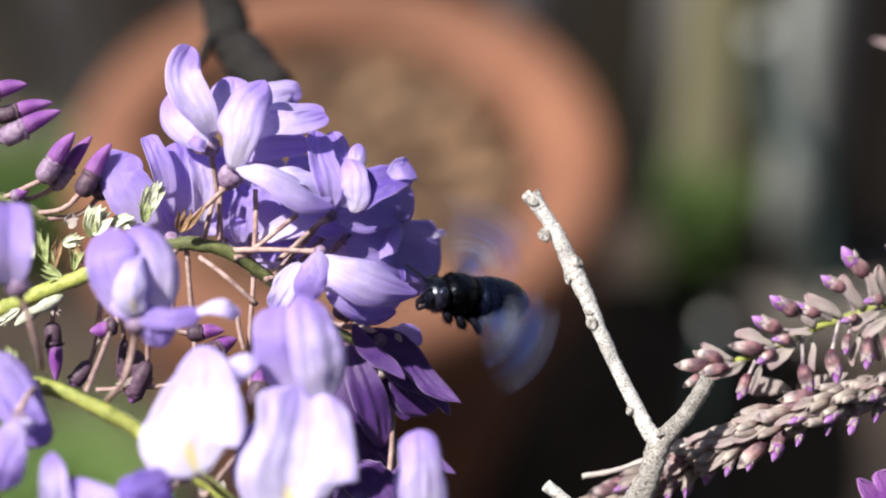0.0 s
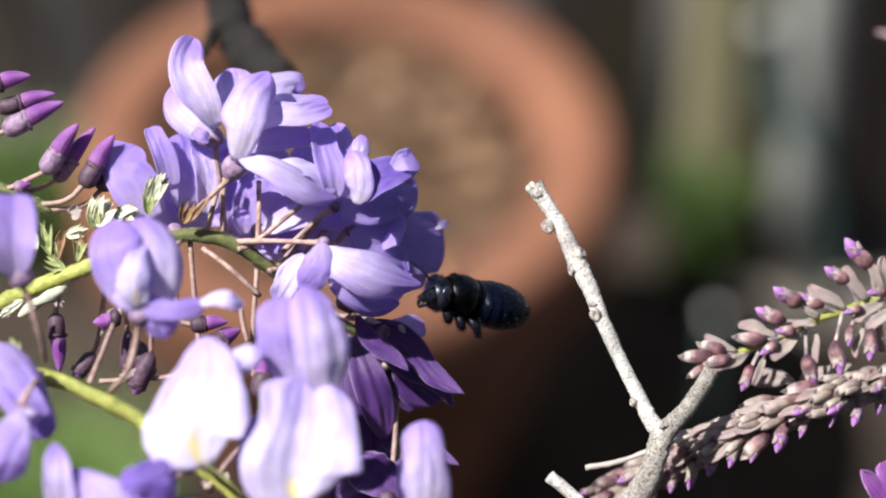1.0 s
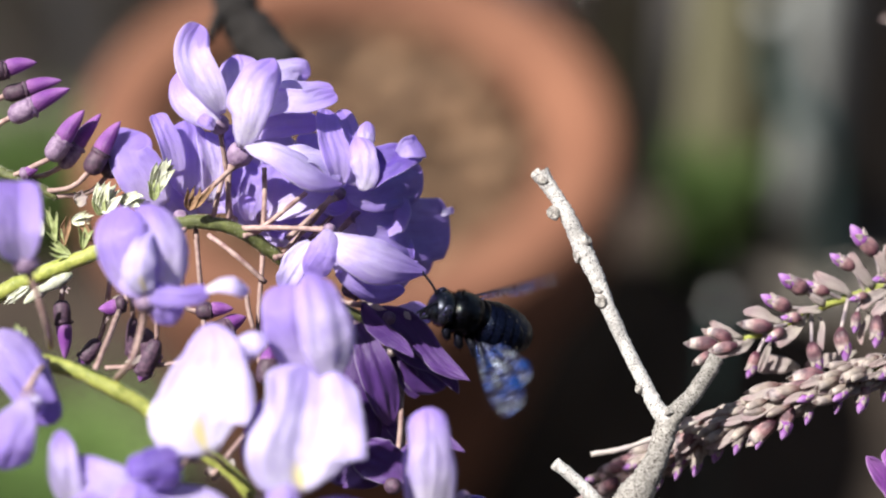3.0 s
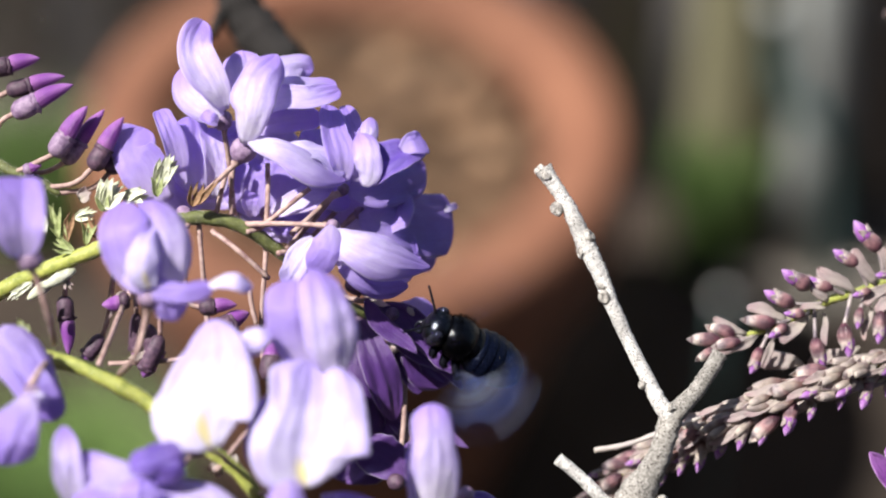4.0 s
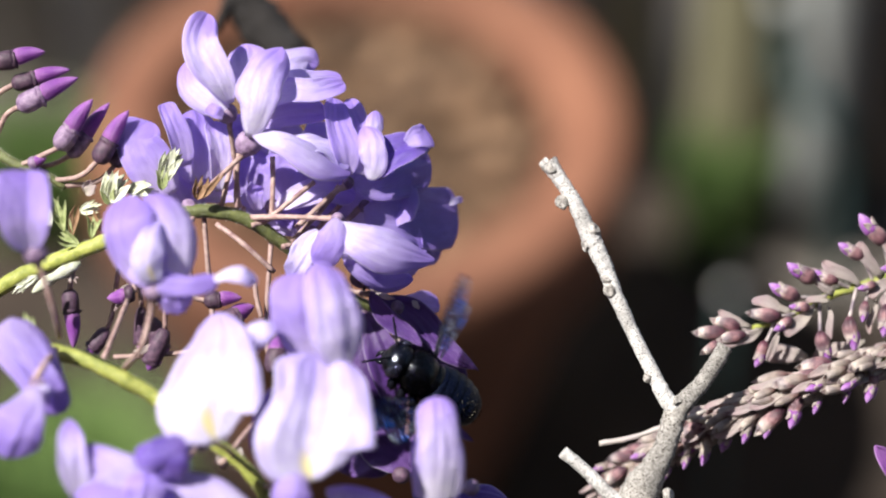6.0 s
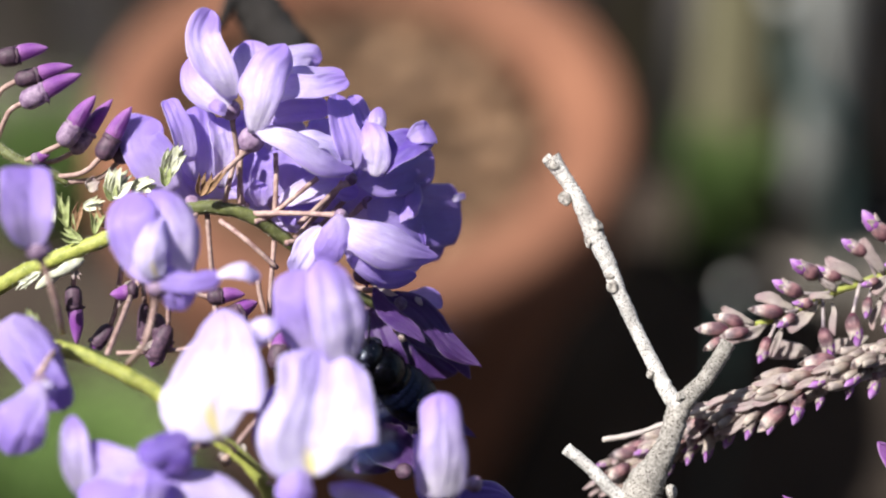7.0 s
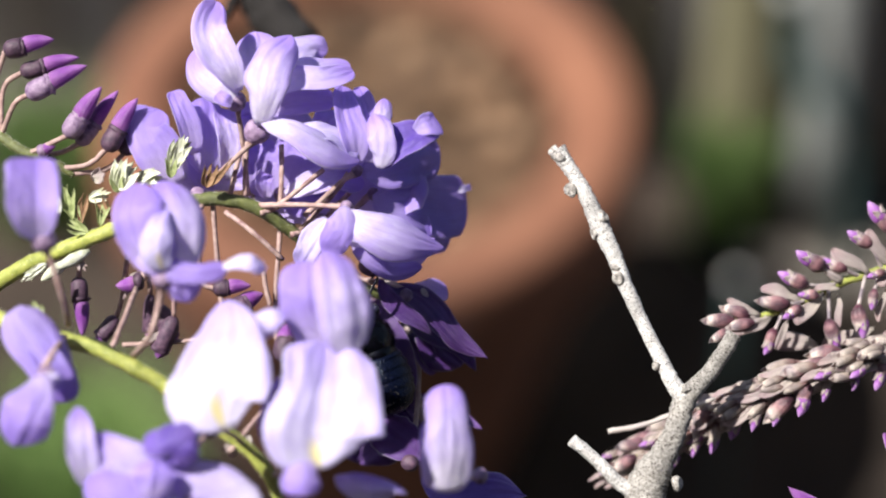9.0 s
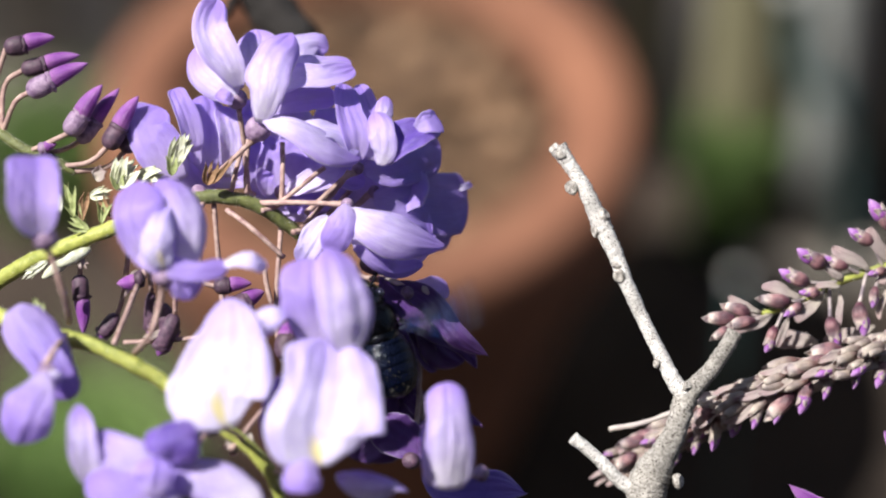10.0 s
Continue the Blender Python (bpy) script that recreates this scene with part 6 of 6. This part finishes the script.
for k in range(6):
    # overlapping plates, each flaring a little at its hind edge
    x1 = 2.1 - k * 2.35
    bm = bmesh.new()
    rings = []
    for i in range(7):
        x = x1 - 3.0 * i / 6
        u = max(-1.0, min(1.0, (x + 5.2) / 8.7))
        grow = (1 - abs(u) ** 2.4) ** 0.5 * (1 + 0.05 * u) * (0.975 + 0.085 * (i / 6) ** 2) + (0.012 if i < 6 else -0.01)
        rings.append([bm.verts.new((x / 1000, 5.8 * grow * math.cos(a * math.pi / 18) / 1000, (-0.3 + 5.0 * grow * math.sin(a * math.pi / 18)) / 1000)) for a in range(36)])
    for p, q in zip(rings, rings[1:]):
        for j in range(36):
            bm.faces.new((p[j], p[(j + 1) % 36], q[(j + 1) % 36], q[j]))
    part("tergite", bm, PLATE, abdomen)
part("fringe", fur((-5.2, 0, -0.3), (8.5, 5.8, 5.0), 800, 0.75, 3, lambda d: abs(d.y) > 0.6 or d.x < -0.6), FUR, abdomen)
grains = bmesh.new()
rnd = random.Random(9)
for i in range(55):
    a, u = rnd.uniform(-0.5, 1.9), rnd.uniform(-0.85, 0.35)
    r = (1 - abs(u) ** 2.4) ** 0.5 * 1.03
    bmesh.ops.create_icosphere(grains, subdivisions=1, radius=rnd.uniform(0.00005, 0.00010), matrix=Matrix.Translation(Vector((-5.2 + u * 8.7, 5.8 * r * math.cos(a), -0.3 + 5.0 * r * math.sin(a))) / 1000))
part("pollen", grains, POLLEN, abdomen, "scattered pale pollen dust")
for side in (1, -1):
    part("compound_eye", ball((10.7, side * 3.3, 0.0), (1.6, 1.4, 2.7)), LENS, bee)
    part("antenna", tube(own([(12.6, side * 1.4, 1.4), (14.2, side * 2.6, 2.4), (15.7, side * 4.2, 2.9), (17.4, side * 6.0, 3.4)] if side < 0 else [(12.8, 1.4, 1.0), (14.6, 2.8, 1.2), (16.6, 4.4, 0.6), (18.8, 6.0, -0.4)]), [0.00034, 0.00028, 0.0003, 0.00026], 7, 5), LEG, bee)
    part("ocellus", ball((11.6, side * 0.8, 2.6), (0.4, 0.4, 0.4), 0.0, 8, 10), LENS, bee)
    part("mandible", tube(own([(12.9, side * 1.4, -2.8), (13.8, side * 1.0, -3.8), (13.9, side * 0.2, -4.6)]), [0.0006, 0.0005, 0.0002], 7, 4), LEG, bee)
    for pts in ([(7.4, 2.2, -3.0), (8.2, 3.6, -3.8), (7.2, 3.6, -4.9), (7.8, 3.2, -5.3)], [(4.8, 2.4, -3.6), (4.6, 4.0, -4.4), (3.4, 4.0, -5.6), (3.6, 3.6, -6.0)], [(2.2, 2.4, -3.6), (0.8, 4.6, -4.2), (-0.6, 4.6, -5.8), (-1.8, 4.2, -6.9)]):
        line = own([(a, side * b, c) for a, b, c in pts])
        leg = part("leg", tube(line, [0.0010, 0.0011, 0.0009, 0.0004], 9, 5, 0.3), LEG, bee)
        bm = bmesh.new()
        rnd = random.Random(round(pts[0][0] * 10) + side)
        for p in spline(line, 24):
            for h in range(3):
                d = Vector((rnd.gauss(0, 1), rnd.gauss(0, 1), rnd.gauss(0, 1))).normalized()
                ring = [bm.verts.new(p + d * 0.0007 + d.orthogonal() * 0.00005), bm.verts.new(p + d * 0.0007 - d.orthogonal() * 0.00005), bm.verts.new(p + d * 0.0019)]
                bm.faces.new(ring)
        part("bristles", bm, FUR, leg)
for body in bee.children_recursive:
    body.data.transform(Matrix.Diagonal((0.95, 1, 1, 1)))
WINGS = {}
for side in (1, -1):
    w = part("wing", wing_bm(20.0, 8.0, side, 0.10), WING, bee, "smoky forewing with a blue-violet sheen")
    part("vein", vein_bm(20.0, 8.0, side, 0.10), LEG, w)
    hind = part("hindwing", wing_bm(13.5, 7.0, side, 0.30), WING, w)
    hind.location = (-0.0022, 0, -0.0004)
    w.location = Vector(HINGE[side]) / 1000
    WINGS[side] = w


def bee_pose(head, tail, back):
    """From the head's front to the tail's end, with the back towards a given way."""
    h, t = S(head), S(tail)
    x = (h - t).normalized()
    z = Sdir(back)
    z = (z - x * z.dot(x)).normalized()
    m = Matrix((x, z.cross(x), z)).transposed().to_4x4()
    return Matrix.Translation((h + t) / 2) @ m


def motions():
    """The bee's flight and its wing beats."""
    flight = [
        (0.0, bee_pose((-4.2, -9.1, 7.0), (18.5, -12.1, -6.0), (0.05, 0.9, 0.42))),
        (0.2, bee_pose((-4.3, -9.5, 7.0), (18.4, -13.2, -6.0), (0.05, 0.9, 0.42))),
        (0.4, bee_pose((-4.0, -9.9, 7.0), (18.7, -13.6, -6.0), (0.05, 0.9, 0.42))),
        (0.6, bee_pose((-4.7, -9.8, 6.2), (18.8, -14.5, -5.2), (0.05, 0.9, 0.42))),
        (0.8, bee_pose((-4.8, -10.1, 6.4), (18.4, -15.4, -5.4), (0.05, 0.9, 0.42))),
        (1.0, bee_pose((-4.4, -10.5, 7.0), (18.0, -16.0, -6.0), (0.05, 0.9, 0.42))),
        (1.2, bee_pose((-4.8, -10.9, 6.9), (17.9, -16.4, -5.9), (0.05, 0.9, 0.42))),
        (1.5, bee_pose((-5.0, -11.5, 6.8), (17.7, -17.5, -5.8), (0.05, 0.9, 0.42))),
        (1.8, bee_pose((-4.5, -11.8, 7.0), (17.5, -18.8, -6.0), (0.05, 0.9, 0.42))),
        (2.0, bee_pose((-4.1, -12.4, 7.0), (17.3, -19.7, -6.0), (0.12, 0.86, 0.5))),
        (2.2, bee_pose((-4.2, -12.9, 7.0), (17.7, -20.7, -6.0), (0.12, 0.86, 0.5))),
        (2.5, bee_pose((-4.6, -13.3, 6.5), (17.9, -21.0, -5.5), (0.12, 0.86, 0.5))),
        (2.7, bee_pose((-4.5, -14.5, 6.5), (18.0, -22.2, -5.5), (0.12, 0.86, 0.5))),
        (3.8, bee_pose((-6.2, -19.9, 6.0), (15.4, -32.9, -4.0), (0.25, 0.55, 0.8))),
        (4.0, bee_pose((-6.6, -21.1, 5.9), (15.0, -34.3, -3.9), (0.25, 0.55, 0.8))),
        (4.2, bee_pose((-6.9, -21.8, 5.3), (14.4, -36.3, -3.3), (0.25, 0.55, 0.8))),
        (4.5, bee_pose((-7.9, -23.7, 4.5), (13.7, -38.7, -2.5), (0.25, 0.55, 0.8))),
        (4.7, bee_pose((-8.7, -24.8, 4.6), (12.8, -39.8, -2.6), (0.25, 0.55, 0.8))),
        (5.0, bee_pose((-9.9, -25.9, 4.4), (11.4, -41.4, -2.4), (0.25, 0.55, 0.8))),
        (5.2, bee_pose((-10.8, -27.0, 4.3), (10.6, -42.5, -2.3), (0.25, 0.55, 0.8))),
        (5.5, bee_pose((-12.2, -28.0, 4.7), (8.9, -43.5, -2.7), (0.25, 0.55, 0.8))),
        (5.7, bee_pose((-13.8, -28.4, 5.2), (7.0, -43.9, -3.2), (0.25, 0.55, 0.8))),
        (6.8, bee_pose((-22.2, -31.1, 8.5), (-3.0, -46.1, -4.5), (0.3, 0.4, 0.88))),
        (7.0, bee_pose((-23.3, -29.2, 8.5), (-6.2, -45.8, -4.5), (0.3, 0.4, 0.88))),
        (7.2, bee_pose((-24.9, -27.4, 8.1), (-9.1, -46.5, -4.1), (0.3, 0.4, 0.88))),
        (7.5, bee_pose((-25.4, -25.0, -0.3), (-10.0, -46.6, 4.3), (0.3, 0.4, 0.88))),
        (8.0, bee_pose((-25.4, -24.4, -1.1), (-12.4, -46.5, 5.1), (0.3, 0.4, 0.88))),
        (8.5, bee_pose((-26.1, -21.3, 2.0), (-13.8, -47.3, 2.0), (0.3, 0.4, 0.88))),
        (9.0, bee_pose((-25.6, -20.9, 2.0), (-14.5, -47.2, 2.0), (0.3, 0.4, 0.88))),
        (9.5, bee_pose((-25.3, -20.7, 2.0), (-15.0, -46.7, 2.0), (0.3, 0.4, 0.88))),
        (10.0, bee_pose((-24.6, -18.1, 2.0), (-14.3, -44.0, 2.0), (0.3, 0.4, 0.88))),
    ]
    walk(bee, flight)
    # seconds; far wing: angle over the horizontal, reach to the viewer, half spread (negative: swept edge on), and how far its flat side faces the viewer; near wing likewise
    beats = [(0.0, (76, -0.3, 33), (-46, 0.6, 28)), (0.5, (48, -0.2, 9, 0.5), (-30, 0.7, 14)), (1.0, (75, -0.4, -30), (-85, 1.2, -30)), (1.5, (112, -0.3, 3, 0.3), (-116, 0.5, 4, 0.4)),
             (2.0, (75, -0.3, -36), (-40, 0.5, 20)), (2.5, (42, -0.2, -14), (-43, 0.6, 17)), (4.0, (80, -0.3, -40), (-72, 0.5, 42)), (4.5, (21, -0.1, 1), (-42, 2.4, 8)),
             (5.0, (40, -0.3, -42), (-150, 0.8, 14)), (5.5, (98, -0.2, 2, 0.3), (-160, 0.9, 12)), (7.0, (62, -0.4, -40), (-150, -0.2, 30)), (7.5, (40, -0.3, -40), (-160, -0.2, 30)),
             (8.0, (-1, 0.0, 1, 0.4), (-150, -0.2, 10)), (8.5, (10, 0.0, 12, 0.4), (-150, -0.2, 20)), (9.0, (50, -0.3, -40), (-160, -0.2, 30)), (9.5, (40, -0.1, -40), (-150, -0.2, 30)), (10.0, (18, 0.0, 12, 0.35), (-150, -0.2, 10))]
    for side, w in WINGS.items():
        rows = []
        for k in range(301):
            i = min(range(len(beats)), key=lambda n: abs(beats[n][0] - k / 30))
            angle, reach, spread, *faced = beats[i][1 if side < 0 else 2]
            off = k - round(beats[i][0] * 30)
            if abs(off) < 2:
                angle += off * 2 * abs(spread)
            else:
                angle += (0, 30, 0, -30)[off % 4]
            a = math.radians(angle)
            turn = min(flight, key=lambda r: abs(r[0] - beats[i][0]))[1].to_3x3().transposed()
            y = turn @ Sdir((math.cos(a), math.sin(a), reach)).normalized() * side
            z = turn @ Sdir((-0.05, 0.45, 0.88) if spread > 7 else (-math.sin(a), math.cos(a), 0.05))
            if faced:
                z = turn @ Sdir((-math.sin(a), math.cos(a), faced[0]))
            z = (z - y * z.dot(y)).normalized()
            m = Matrix((y.cross(z), y, z)).transposed().to_4x4()
            rows.append((k / 30, Matrix.Translation(Vector(HINGE[side]) / 1000) @ m))
        walk(w, rows)


motions()
